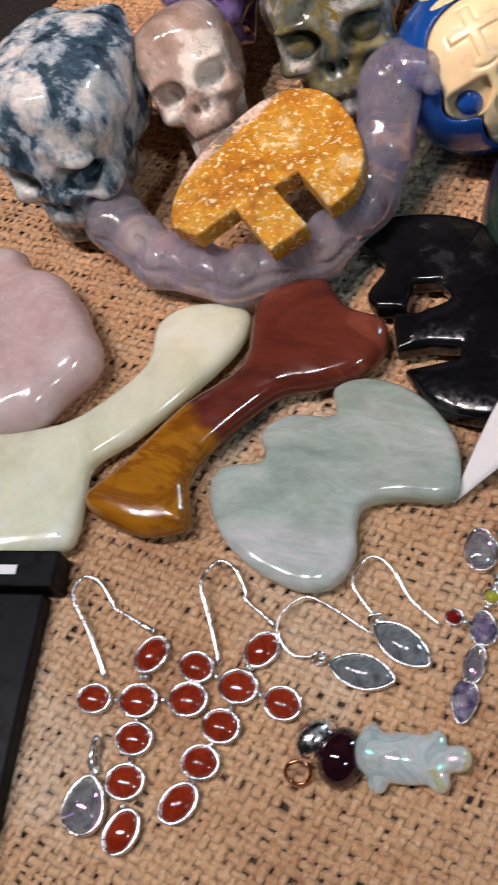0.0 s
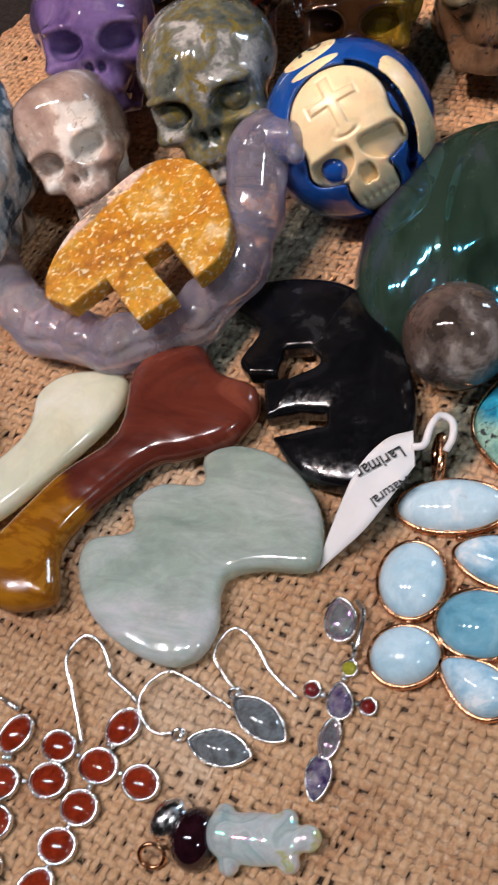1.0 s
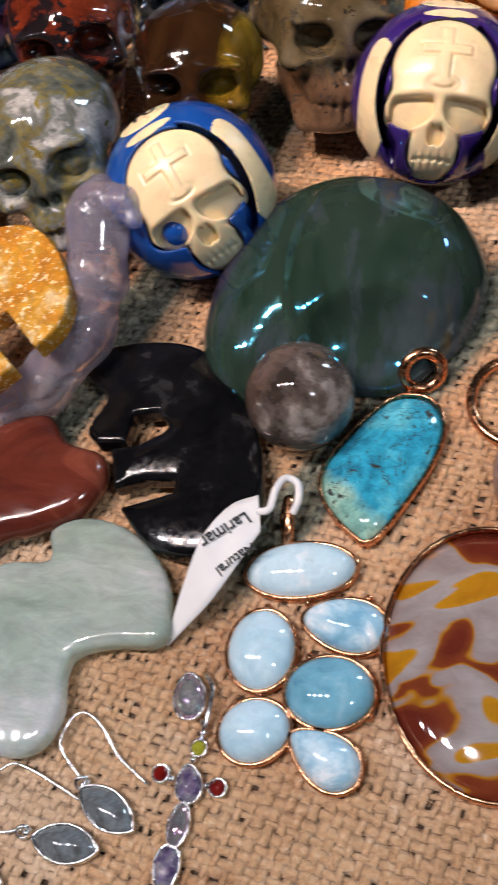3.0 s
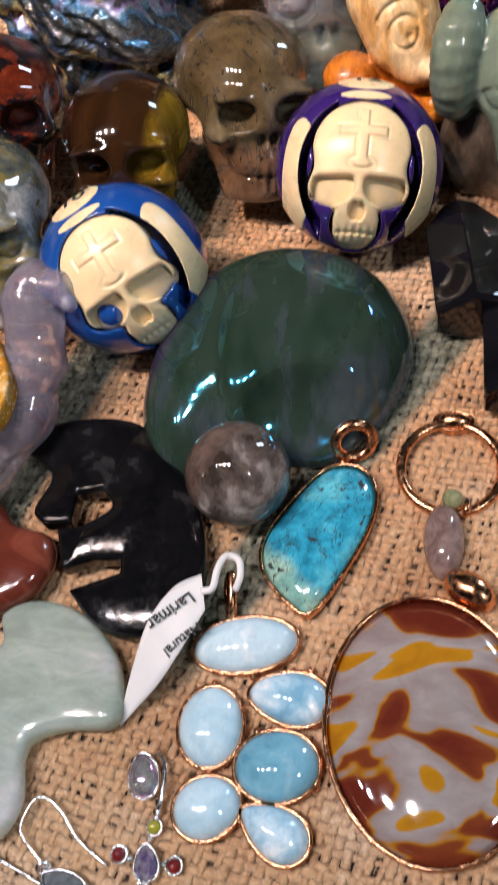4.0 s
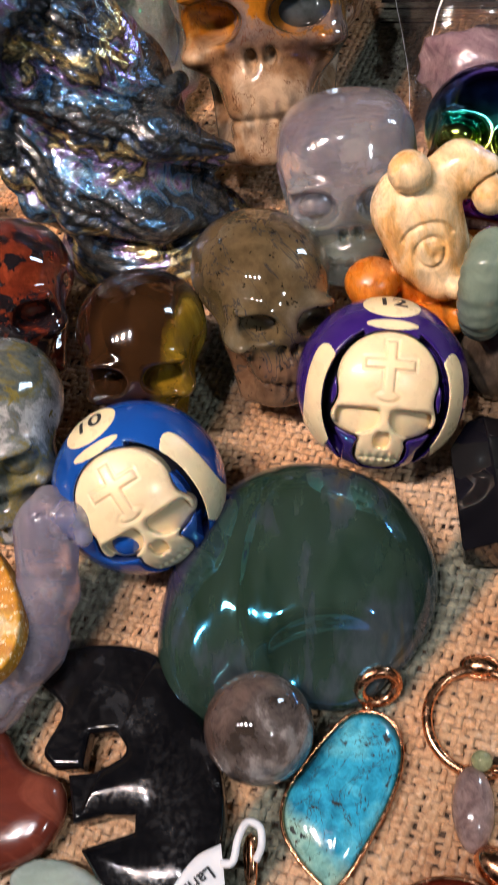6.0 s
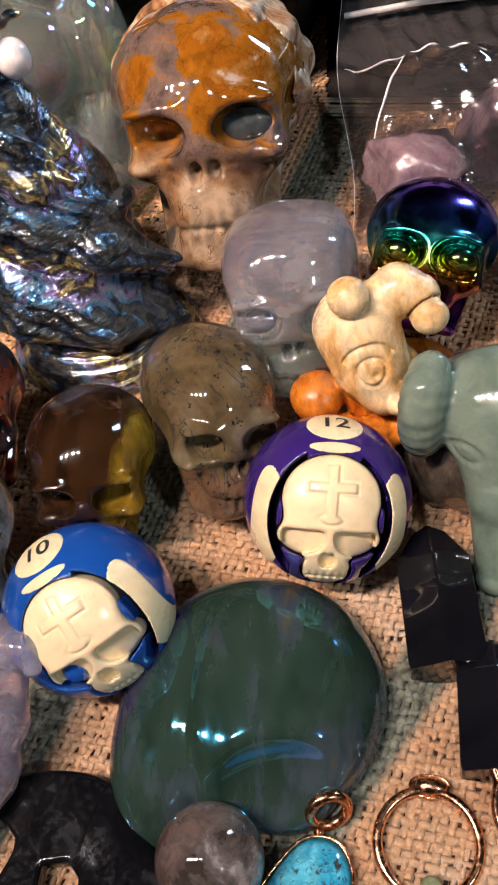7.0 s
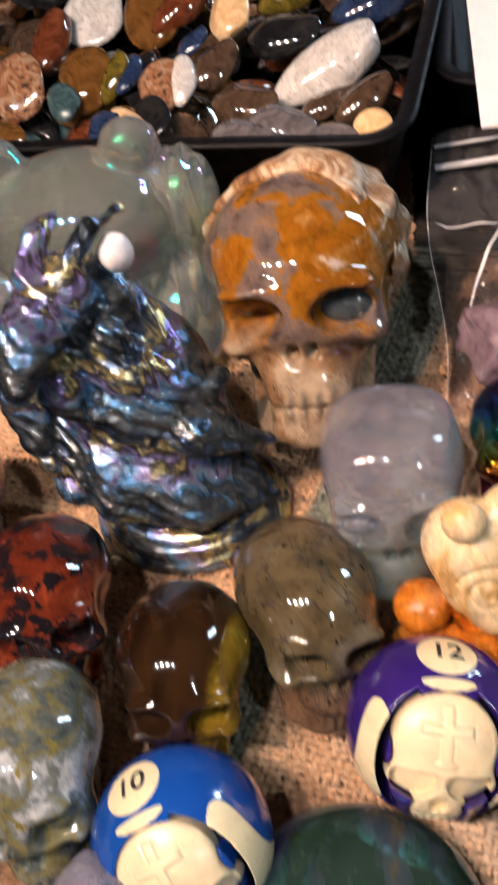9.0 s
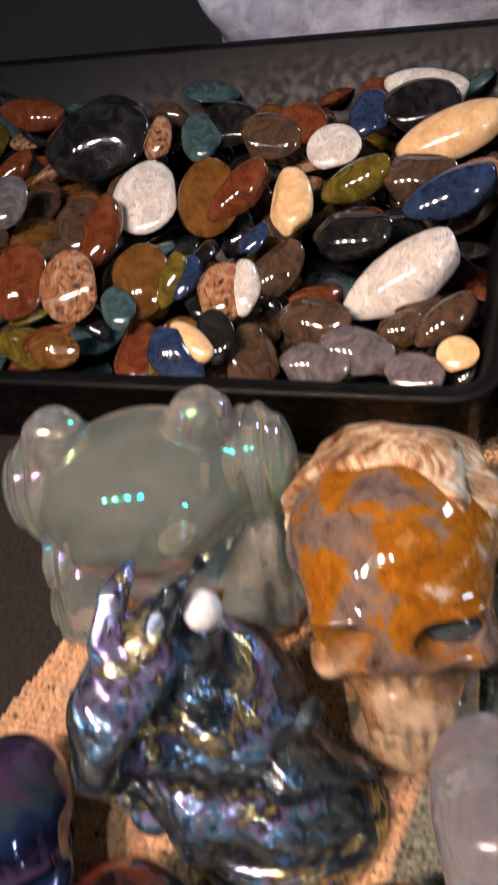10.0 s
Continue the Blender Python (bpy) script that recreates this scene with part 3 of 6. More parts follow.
# ---- carved skulls ----
def skull_form(P, eyes="hollow", jaw=1.0, cheek=1.0, teeth=True, wide=1.0, boxy=0.0, socket=1.0, lumps=0.004, long=1.0):
    """A skull of about unit size that faces -y, with its base at z = -1.1."""
    P = P.copy()
    # a longer jaw: the front below the nose drawn downwards
    fac = 1 + (long - 1) * np.clip(-P[:, 1] / 0.4, 0, 1)
    P[:, 2] = np.where(P[:, 2] < -0.45, -0.45 + (P[:, 2] + 0.45) / fac, P[:, 2])
    A = P.copy()
    A[:, 0] = np.abs(A[:, 0])
    d = ell(P, (0, 0.16, 0.28), (0.82 * wide, 1.0, 0.84))
    if boxy:
        q = np.abs((P - Pn((0, 0.10, 0.25))) / Pn((0.80 * wide, 0.98, 0.80)))
        d = (1 - boxy) * d + boxy * ((q ** 4).sum(1) ** 0.25 - 1) * 0.8
    d = smin(d, ell(P, (0, -0.42, -0.12), (0.66, 0.52, 0.62)), 0.18)
    d = smin(d, ell(A, (0.33, -0.76, 0.15), (0.27, 0.13, 0.08)), 0.12)
    d = smin(d, ell(A, (0.51, -0.52, -0.36), (0.15 * cheek, 0.30, 0.12)), 0.12)
    d = smin(d, ell(P, (0, -0.60, -0.68), (0.38, 0.36, 0.30)), 0.14)
    d = smin(d, ell(P, (0, -0.46, -0.98), (0.40 * jaw, 0.44, 0.26)), 0.10)
    d = smin(d, cap(A, (0.44, 0.05, -0.50), (0.34, -0.45, -1.0), 0.13), 0.12)
    d = smin(d, ell(P, (0, 0.35, -0.75), (0.48, 0.5, 0.45)), 0.2)
    d = smax(d, -ell(A, (0.86 * wide, -0.42, 0.02), (0.18, 0.34, 0.30)), 0.12)
    d = smax(d, -ell(A, (0.58, -0.78, -0.80), (0.20, 0.40, 0.26)), 0.10)
    so = ell(A, (0.35, -0.98, -0.08), (0.25 * socket, 0.44, 0.215 * socket))
    d = smax(d, -so, 0.06)
    if eyes == "ball":
        d = smin(d, ell(A, (0.35, -0.62, -0.08), (0.20, 0.18, 0.18)), 0.02)
    if eyes == "bulge":
        d = smin(d, ell(A, (0.35, -0.70, -0.08), (0.23, 0.22, 0.21)), 0.01)
    d = smax(d, -ell(A, (0.075, -1.02, -0.42), (0.07, 0.25, 0.11)), 0.03)
    if teeth:
        near = np.exp(-((P[:, 2] + 0.80) / 0.13) ** 2) * (P[:, 1] < -0.55) * np.clip(1.3 - np.abs(P[:, 0]) / 0.36, 0, 1)
        d = d + near * 0.018 * np.cos(P[:, 0] * 2 * np.pi / 0.115) + 0.030 * np.exp(-((P[:, 2] + 0.80) / 0.022) ** 2) * (P[:, 1] < -0.5)
    d = d + lumps * (np.sin(11 * P[:, 0] + 5 * P[:, 2]) * np.sin(9 * P[:, 1] + 3) + np.sin(13 * P[:, 2] + 4 * P[:, 0]) * np.sin(10 * P[:, 1] - 6 * P[:, 2]))
    return smax(d, -1.1 - P[:, 2], 0.04)


BIG = (0.0512, 0.0520, 0.0415)


def skull(name, mat, x, y, size, yaw=0.0, roll=0.0, pitch=0.0, label="", step=0.034, sink=0.0, rough=0.0, seed=0, **form):
    sx, sy, sz = size

    def f(P):
        d = skull_form(P, **form)
        if rough:
            d = d + rough * np.sin(7 * P[:, 0] + seed) * np.sin(6 * P[:, 1] + 2 * seed) * np.sin(8 * P[:, 2] + 1.3)
        return d

    V, Q = nets(f, (-1.08, -1.2, -1.2 - 0.7 * (form.get("long", 1) - 1)), (1.08, 1.3, 1.25), step)
    V = V * [sx, sy, sz]
    m = pose(0, 0, 0, pitch, roll, yaw)
    low = (V @ np.array(m.to_3x3()).T)[:, 2].min()
    return solid(name, (V, Q), mat, Matrix.Translation((x, y, -low - sink)) @ m, label, "carved skull", "carved stone skulls")


TREE_AGATE = stone("tree_agate", [(0.30, (0.012, 0.022, 0.035)), (0.44, (0.05, 0.09, 0.13)), (0.50, (0.34, 0.42, 0.48)), (0.56, (0.66, 0.67, 0.66)), (0.72, (0.74, 0.73, 0.70))], 80, 0.25, stretch=(1, 1, 0.7), rough=0.08, zone=([(0.4, (0.10, 0.08, 0.06)), (0.6, (0.50, 0.44, 0.36))], (0, 0, -1), 0.012, 0.008, 0.02), detail=9)
PINK_AGATE = stone("pink_agate", [(0.38, (0.33, 0.235, 0.20)), (0.50, (0.46, 0.36, 0.31)), (0.57, (0.82, 0.79, 0.74))], 34, 0.3, rough=0.1, sss=0.3, veins=((0.25, 0.18, 0.13), 26, 0.006), mottle=0.15)
MOSS_AGATE = stone("moss_agate", [(0.30, (0.035, 0.045, 0.04)), (0.42, (0.10, 0.115, 0.10)), (0.48, (0.17, 0.15, 0.06)), (0.53, (0.16, 0.18, 0.17)), (0.60, (0.40, 0.41, 0.40)), (0.75, (0.62, 0.62, 0.60))], 70, 0.3, rough=0.07, spots=((0.20, 0.16, 0.04), 110, 0.60), detail=9)
HONEY = stone("honey_fluorite", [(0.35, (0.018, 0.008, 0.004)), (0.6, (0.05, 0.023, 0.009)), (0.75, (0.08, 0.04, 0.014))], 40, 0.4, stretch=(1.4, 1, 0.35), rough=0.08, trans=0.4, zone=([(0.35, (0.16, 0.09, 0.01)), (0.6, (0.42, 0.27, 0.02)), (0.75, (0.60, 0.46, 0.06))], (1, -0.1, -0.35), 0.010, 0.004, 0.016), mottle=0.15)
MAHOGANY = stone("mahogany_obsidian", [(0.42, (0.010, 0.008, 0.010)), (0.50, (0.10, 0.016, 0.007)), (0.66, (0.20, 0.036, 0.014))], 60, 0.35, rough=0.05, spots=((0.010, 0.008, 0.010), 110, 0.55))
AMETHYST = stone("amethyst", [(0.3, (0.07, 0.04, 0.16)), (0.55, (0.20, 0.14, 0.36)), (0.75, (0.42, 0.36, 0.55))], 42, 0.3, rough=0.07, sss=0.2, trans=0.2, mottle=0.15, coat=0.8)
LABRADORITE = stone("labradorite", [(0.3, (0.045, 0.035, 0.018)), (0.5, (0.10, 0.075, 0.038)), (0.7, (0.15, 0.14, 0.10))], 36, 0.3, rough=0.06, spots=((0.022, 0.016, 0.010), 330, 0.62), veins=((0.03, 0.032, 0.035), 16, 0.008), zone=([(0.4, (0.10, 0.055, 0.03)), (0.65, (0.16, 0.10, 0.06))], (0, 0, -1), 0.010, 0.006, 0.008), mottle=0.18)
CLEAR_FLUORITE = stone("lilac_fluorite", [(0.36, (0.62, 0.58, 0.70)), (0.50, (0.76, 0.73, 0.81)), (0.60, (0.88, 0.87, 0.92)), (0.66, (0.97, 0.96, 0.98))], 30, 0.5, stretch=(1, 1, 1.6), rough=0.09, trans=0.82, sss=0.4, radius=0.012, zone=([(0.4, (0.30, 0.37, 0.31)), (0.65, (0.52, 0.58, 0.52))], (0.1, 0, -1), 0.0, 0.012, 0.02), mottle=0.12, coat=0.0, bump=0.08)
JASPER = stone("ochre_jasper", [(0.34, (0.05, 0.030, 0.022)), (0.42, (0.13, 0.098, 0.088)), (0.46, (0.17, 0.115, 0.085)), (0.475, (0.26, 0.105, 0.010)), (0.57, (0.21, 0.074, 0.006)), (0.61, (0.27, 0.13, 0.03)), (0.645, (0.38, 0.31, 0.27)), (0.72, (0.55, 0.50, 0.45))], 24, 0.15, rough=0.05, coat=0.4, detail=8, mottle=0.28, veins=((0.09, 0.03, 0.01), 34, 0.006), zone=([(0.36, (0.09, 0.042, 0.018)), (0.46, (0.23, 0.135, 0.07)), (0.56, (0.35, 0.265, 0.18)), (0.68, (0.17, 0.10, 0.06))], (0, 0.1, -1), 0.004, 0.008, 0.022))
RAINBOW = coated("rainbow_titanium", [(0.0, (0.16, 0.04, 0.50)), (0.2, (0.05, 0.14, 0.60)), (0.40, (0.04, 0.40, 0.34)), (0.52, (0.36, 0.46, 0.08)), (0.66, (0.42, 0.14, 0.03)), (0.86, (0.42, 0.05, 0.28)), (1.0, (0.16, 0.04, 0.50))], (0.0, 0.0, -1.0), 19.0, 12, 0.25, 0.14, 1.0, start=0.33)
NAVY_AURA = coated("dark_aura_glass", [(0.0, (0.012, 0.014, 0.05)), (0.3, (0.02, 0.04, 0.12)), (0.5, (0.05, 0.09, 0.12)), (0.7, (0.10, 0.06, 0.14)), (1.0, (0.012, 0.014, 0.05))], (0.3, 0.2, 1.0), 40, 40, 1.2, 0.07, 0.6)

def sized(s, deep=1.08, high=0.85):
    return (s, s * deep, s * high)


skull("skull_carving", TREE_AGATE, -0.1959, 0.3151, sized(0.0307, 1.05, 0.95), yaw=3, roll=1, pitch=-6, label="blue, black and white tree agate skull on the sacking", rough=0.06, seed=1, boxy=0.8, lumps=0.014)
skull("skull_carving", PINK_AGATE, -0.1578, 0.3430, sized(0.0233, 1.05, 1.0), yaw=26, roll=-10, pitch=-35, label="small pinkish beige agate skull with white patches", boxy=0.6, lumps=0.002)
skull("skull_carving", MOSS_AGATE, -0.1099, 0.3650, sized(0.0307), yaw=15, roll=-4, pitch=-26, label="mottled green and grey moss agate skull", eyes="ball")
skull("skull_carving", HONEY, -0.0629, 0.3990, sized(0.0285), yaw=7, roll=6, pitch=-33, label="dark honey-brown skull with a clear yellow side")
skull("skull_carving", MAHOGANY, -0.1181, 0.4255, sized(0.0306), yaw=17, roll=4, pitch=-32, label="red-brown and black mahogany obsidian skull", rough=0.01)
skull("skull_carving", AMETHYST, -0.1660, 0.3960, sized(0.0300), yaw=21, roll=10, pitch=-35, label="glossy purple amethyst skull")
skull("skull_carving", LABRADORITE, -0.0206, 0.4215, sized(0.0299), yaw=20, roll=16, pitch=-25, label="brown-green speckled labradorite skull with a toothed jaw", long=1.3)
skull("skull_carving", CLEAR_FLUORITE, 0.0094, 0.4700, sized(0.0343), yaw=3, roll=1, pitch=-30, eyes="ball", label="milky lilac and green fluorite skull", boxy=0.6, wide=0.95)
skull("skull_carving", RAINBOW, 0.0621, 0.4850, sized(0.0316), yaw=-12, roll=8, pitch=-50, eyes="bulge", socket=1.25, lumps=0.0, label="mirror-bright rainbow titanium coated skull", step=0.03)
skull("skull_carving", NAVY_AURA, -0.172, 0.470, sized(0.030), yaw=20, pitch=-25, label="dark navy glass skull with an iridescent coat")
skull("skull_carving", JASPER, -0.0253, 0.5625, BIG, yaw=3, roll=0, pitch=-31, label="large ochre and grey jasper skull with open eye sockets", step=0.024, lumps=0.007, long=1.5)

CRUST = stone("rough_rind", [(0.36, (0.08, 0.035, 0.018)), (0.47, (0.33, 0.175, 0.075)), (0.57, (0.50, 0.40, 0.28)), (0.70, (0.66, 0.60, 0.52))], 70, 1.5, rough=0.5, bump=0.8, coat=0.0)


def rind():
    """The rough outer skin left on the back of the large skull."""
    def f(P):
        d = ell(P, (0, 0.30, 0.30), (0.88, 1.0, 0.95))
        d = d + 0.045 * np.sin(5 * P[:, 0] + 3 * np.sin(4 * P[:, 2])) * np.sin(6 * P[:, 1] + 2 * P[:, 0]) + 0.016 * np.sin(15 * P[:, 0] + 4 * P[:, 1]) * np.sin(13 * P[:, 2] + 1 + 5 * P[:, 0])
        d = smax(d, -ell(P, (0, 0.16, 0.28), (0.80, 0.97, 0.82)), 0.02)
        cut = 0.02 - P[:, 1] - 0.5 * P[:, 0] + 0.07 * np.sin(8 * P[:, 0]) + 0.12 * np.sin(5 * P[:, 2])
        return smax(d, cut, 0.03)
    V, Q = nets(f, (-1.1, -0.6, -0.8), (1.1, 1.5, 1.45), 0.035)
    return V * Pn(BIG), Q


big = [o for o in scene.objects if o.name.startswith("skull_carving") and o["label"].startswith("large ochre")][0]


def add_skin(me, vf, mat):
    """Another skin of the same carving, with a material of its own, in its one mesh."""
    n, V0 = len(me.polygons), np.empty(len(me.vertices) * 3, np.float32)
    me.vertices.foreach_get("co", V0)
    F0 = np.empty(n * 4, np.int32)
    me.polygons.foreach_get("vertices", F0)
    V, Q = vf
    both = mesh_of(me.name, np.concatenate([V0.reshape(-1, 3), V]), np.concatenate([F0.reshape(-1, 4), Q + len(V0) // 3]))
    for m in (*me.materials, mat):
        both.materials.append(m)
    kinds0 = np.empty(n, np.int32)
    me.polygons.foreach_get("material_index", kinds0)
    both.polygons.foreach_set("material_index", np.r_[kinds0, np.full(len(Q), len(me.materials), np.int32)])
    return both


EYE_AGATE = stone("blue_grey_agate", [(0.35, (0.018, 0.022, 0.018)), (0.5, (0.045, 0.060, 0.070)), (0.68, (0.13, 0.17, 0.22))], 45, 0.4, rough=0.06, mottle=0.1)
big.data = add_skin(big.data, rind(), CRUST)
V, Q = nets(lambda P: ell(P, (0.35, -0.62, -0.08), (0.23, 0.13, 0.19)), (0.08, -0.8, -0.32), (0.62, -0.44, 0.16), 0.025)
big.data = add_skin(big.data, (V * Pn(BIG), Q), EYE_AGATE)


# ---- pool balls with carved faces ----
R_BALL = 0.0286
CREAM = plain("cream_resin", (0.86, 0.71, 0.44), 0.32, 0.08, 60, 0.12, 0.1, 0.15)
BLUE = plain("blue_resin", (0.008, 0.07, 0.34), 0.14, 0.08, 50, 0.01, 0.6)
PURPLE = plain("purple_resin", (0.035, 0.014, 0.16), 0.14, 0.08, 50, 0.01, 0.6)
# black of the slots: their ink, with the deep shade put into the colour
SLOT_INK_SHADE = plain("slot_ink_and_shade", (0.008, 0.008, 0.012), 0.5, 0.1)


def disc2(x, z, cx, cz, rx, rz):
    return (np.hypot((x - cx) / rx, (z - cz) / rz) - 1) * min(rx, rz)


def face_outline(x, z):
    d = disc2(x, z, 0.0, 0.02, 0.545, 0.50)
    d = smin(d, disc2(x, z, 0.0, -0.40, 0.575, 0.26), 0.14)
    return smin(d, disc2(x, z, 0.0, -0.78, 0.28, 0.21), 0.06)


def ball_body(P, sides=(-1, 1)):
    x, y, z = P.T
    r = np.linalg.norm(P, axis=1)
    d = r - 1
    slot = np.maximum(np.abs(disc2(x, z, 0, -0.22, 0.645, 0.76)) - 0.050, 0.30 - (np.abs(x) if len(sides) == 2 else x * sides[0]) + 0.10 * (z < -0.2))
    d = smax(d, -np.maximum(np.maximum(slot, y), 0.80 - r), 0.015)
    return smax(d, -np.maximum(np.maximum(face_outline(x, z) - 0.012, y), 0.78 - r), 0.02)


def ball_face(P):
    x, y, z = P.T
    ax = np.abs(x)
    r = np.linalg.norm(P, axis=1)
    top = 0.985 + 0.010 * np.exp(-((z + 0.30) / 0.06) ** 2)
    cross = smin(np.maximum(np.abs(x) - 0.05, np.abs(z - 0.10) - 0.30), np.maximum(np.abs(z - 0.16) - 0.045, np.abs(x) - 0.26), 0.02)
    cross = smin(cross, disc2(x, z, 0, -0.19, 0.10, 0.045), 0.02)
    top = top + 0.018 * np.clip(0.5 - cross / 0.02, 0, 1) - 0.010 * np.clip(1 - np.abs(cross - 0.02) / 0.02, 0, 1)
    d = r - top
    d = smax(d, face_outline(x, z), 0.05)
    sock = smax(disc2(ax, z, 0.285, -0.41, 0.235, 0.19), z + 0.32, 0.04)
    d = smax(d, -np.maximum(sock, 0.86 - r + 0.0), 0.05)
    nose = np.maximum(disc2(ax, z, 0.035, -0.66, 0.06, 0.09), 0.90 - r)
    d = smax(d, -nose, 0.03)
    d = smax(d, -np.maximum(disc2(ax, z, 0.40, -0.80, 0.14, 0.13), 0.88 - r), 0.03)
    d = d + (0.018 * np.exp(-((z + 0.86) / 0.015) ** 2) + 0.008 * np.cos(x * 2 * np.pi / 0.085) * np.exp(-((z + 0.86) / 0.06) ** 2)) * (ax < 0.22)
    return np.maximum(np.maximum(d, 0.72 - r), y)


def patch(f2, lo, hi, step=0.03, out=1.007):
    def f(P):
        r = np.linalg.norm(P, axis=1)
        return smax(smax(r - out, 0.955 - r, 0.004), f2(P), 0.008)
    return nets(f, lo, hi, step)


def letters(text, size, bend=None, spacing=1.0):
    """Text as a flat mesh of the built-in font, centred on its origin."""
    cu = bpy.data.curves.new("letters", "FONT")
    cu.body, cu.size, cu.align_x, cu.align_y, cu.space_character = text, size, "CENTER", "CENTER", spacing
    cu.offset = size * 0.015
    ob = bpy.data.objects.new("letters", cu)
    scene.collection.objects.link(ob)
    bpy.context.view_layer.update()
    me = bpy.data.meshes.new_from_object(ob.evaluated_get(bpy.context.evaluated_depsgraph_get()))
    bpy.data.objects.remove(ob)
    if bend:
        bm = bmesh.new()
        bm.from_mesh(me)
        bmesh.ops.triangulate(bm, faces=bm.faces[:])
        for _ in range(2):
            bmesh.ops.subdivide_edges(bm, edges=[e for e in bm.edges if e.calc_length() > size * 0.12], cuts=1)
            bmesh.ops.triangulate(bm, faces=bm.faces[:])
        for v in bm.verts:
            v.co = bend(v.co)
        bm.to_mesh(me)
        bm.free()
    return me


def pool_ball(color, number, m, label, painted, sides=(-1, 1)):
    ob = thing("pool_ball", m, label, "pool ball", "carved pool balls")
    part("ball", tuple(a * R_BALL if i == 0 else a for i, a in enumerate(nets(lambda P: ball_body(P, sides), (-1.06,) * 3, (1.06,) * 3, 0.026))), color, ob)
    # added core whose black stands for ink and shade down in the slots
    part("core", tuple(a * R_BALL if i == 0 else a for i, a in enumerate(bead((0, 0, 0), 0.805, 40, 24))), SLOT_INK_SHADE, ob, "black inner core coloured as the ink and deep shade of the slots")
    V, Q = nets(ball_face, (-0.68, -1.06, -1.06), (0.68, -0.0, 0.64), 0.014)
    part("skull_face", (V * R_BALL, Q), CREAM, ob, "cream carved skull face with a cross")
    for s in sides:
        V, Q = patch(lambda P: np.maximum(np.maximum(disc2(P[:, 0] * s, P[:, 2], 0.70, -0.26, 0.185, 0.62), 0.050 - disc2(P[:, 0], P[:, 2], 0, -0.22, 0.645, 0.76)), P[:, 1]),
                     (-1.04 if s < 0 else 0.4, -1.04, -1.0), (-0.4 if s < 0 else 1.04, 0.1, 0.7), 0.02)
        part("side_panel", (V * R_BALL, Q), CREAM, ob, "cream side panel")
    c = np.array([0, -0.46, 0.888])
    V, Q = patch(lambda P: np.linalg.norm(P - c, axis=1) - 0.33, c - 0.42, c + 0.42, 0.018)
    disc = part("number_disc", (V * R_BALL, Q), CREAM, ob, "round cream number patch")
    V, Q = patch(lambda P: np.maximum(disc2(P[:, 0], P[:, 2], 0, 0.60, 0.29, 0.06), P[:, 1]), (-0.4, -1, 0.4), (0.4, -0.5, 0.72), 0.016)
    part("bow", (V * R_BALL, Q), CREAM, ob)
    e1, e2 = Vector((1, 0, 0)), Vector((0, 0.888, 0.46))

    def bend(co):
        p = Vector((0, -0.46, 0.888)) + e1 * co.x + e2 * co.y
        return p.normalized() * 1.011 * R_BALL
    for s in painted:
        part("painted_eye", tuple(a * R_BALL if i == 0 else a for i, a in enumerate(moved(bead((0, 0, 0), 0.17, 24, 16), pose(0.285 * s, -0.585, -0.405)))), color, ob, "blue painted eye socket")
    part("number", letters(number, 0.36, bend), INK, disc, "black number %s" % number)
    return ob


def TILT(q):
    """A turn of a ball about the middle of its face."""
    return Matrix.Rotation(radians(q), 4, Vector((0, -1, 0.1)))


pool_ball(PURPLE, "12", pose(0.021, 0.383, R_BALL, -56.8, 8.3, 2.6) @ TILT(-5), "purple resin pool ball carved with a hooded skull face", ())
pool_ball(BLUE, "10", pose(-0.058, 0.3455, R_BALL, -52.3, -7.5, 17.4) @ TILT(11), "blue resin pool ball carved with a hooded skull face, tilted", (-1,), (1,))

# ---- flat and rounded carvings ----
def mm(pts):
    return Pn(pts) / 1000


def sharp(pts, keep, per=4):
    """A smooth outline with the corners named in keep left sharp."""
    p = mm(pts)
    out = []
    n = len(p)
    for i in range(n):
        a, b, c, d = p[i - 1], p[i], p[(i + 1) % n], p[(i + 2) % n]
        if i in keep or (i + 1) % n in keep:
            if i in keep and (i + 1) % n in keep:
                out.append(b[None])
                continue
        if i in keep:
            a = b - (c - b)
        if (i + 1) % n in keep:
            d = c + (c - b)
        t = np.linspace(0, 1, per, endpoint=False)[:, None]
        out.append(0.5 * (2 * b + (c - a) * t + (2 * a - 5 * b + 4 * c - d) * t ** 2 + (3 * b - a - 3 * c + d) * t ** 3))
    return np.concatenate(out)


def carving(name, pts, x, y, h, edge, bulge, mat, label, category, rim=0.012, m=None, per=4, extra=None, step=0.0009, corners=None):
    out = sharp(pts, corners, per) if corners else spline(mm(pts), per)
    return solid(name, slab(out, h, edge, bulge, rim, step, extra), mat, m or pose(x, y, 0), label, category)


JADE = stone("cream_jade", [(0.34, (0.70, 0.68, 0.47)), (0.52, (0.82, 0.81, 0.62)), (0.68, (0.90, 0.90, 0.78))], 26, 0.8, rough=0.09, sss=0.7, radius=0.012, mottle=0.06, trans=0.12, coat=0.0, bump=0.03)
MOOK = stone("mookaite", [(0.36, (0.075, 0.016, 0.011)), (0.52, (0.13, 0.028, 0.017)), (0.60, (0.21, 0.055, 0.032)), (0.68, (0.12, 0.026, 0.016))], 24, 1.0, turn=(0, 0, 40), stretch=(0.6, 1.5, 1), rough=0.14, coat=0.1, mottle=0.12, zone=([(0.36, (0.20, 0.065, 0.006)), (0.5, (0.36, 0.14, 0.010)), (0.56, (0.24, 0.08, 0.007)), (0.64, (0.42, 0.18, 0.02))], (-0.55, -0.45, 0), 0.008, 0.003, 0.030))
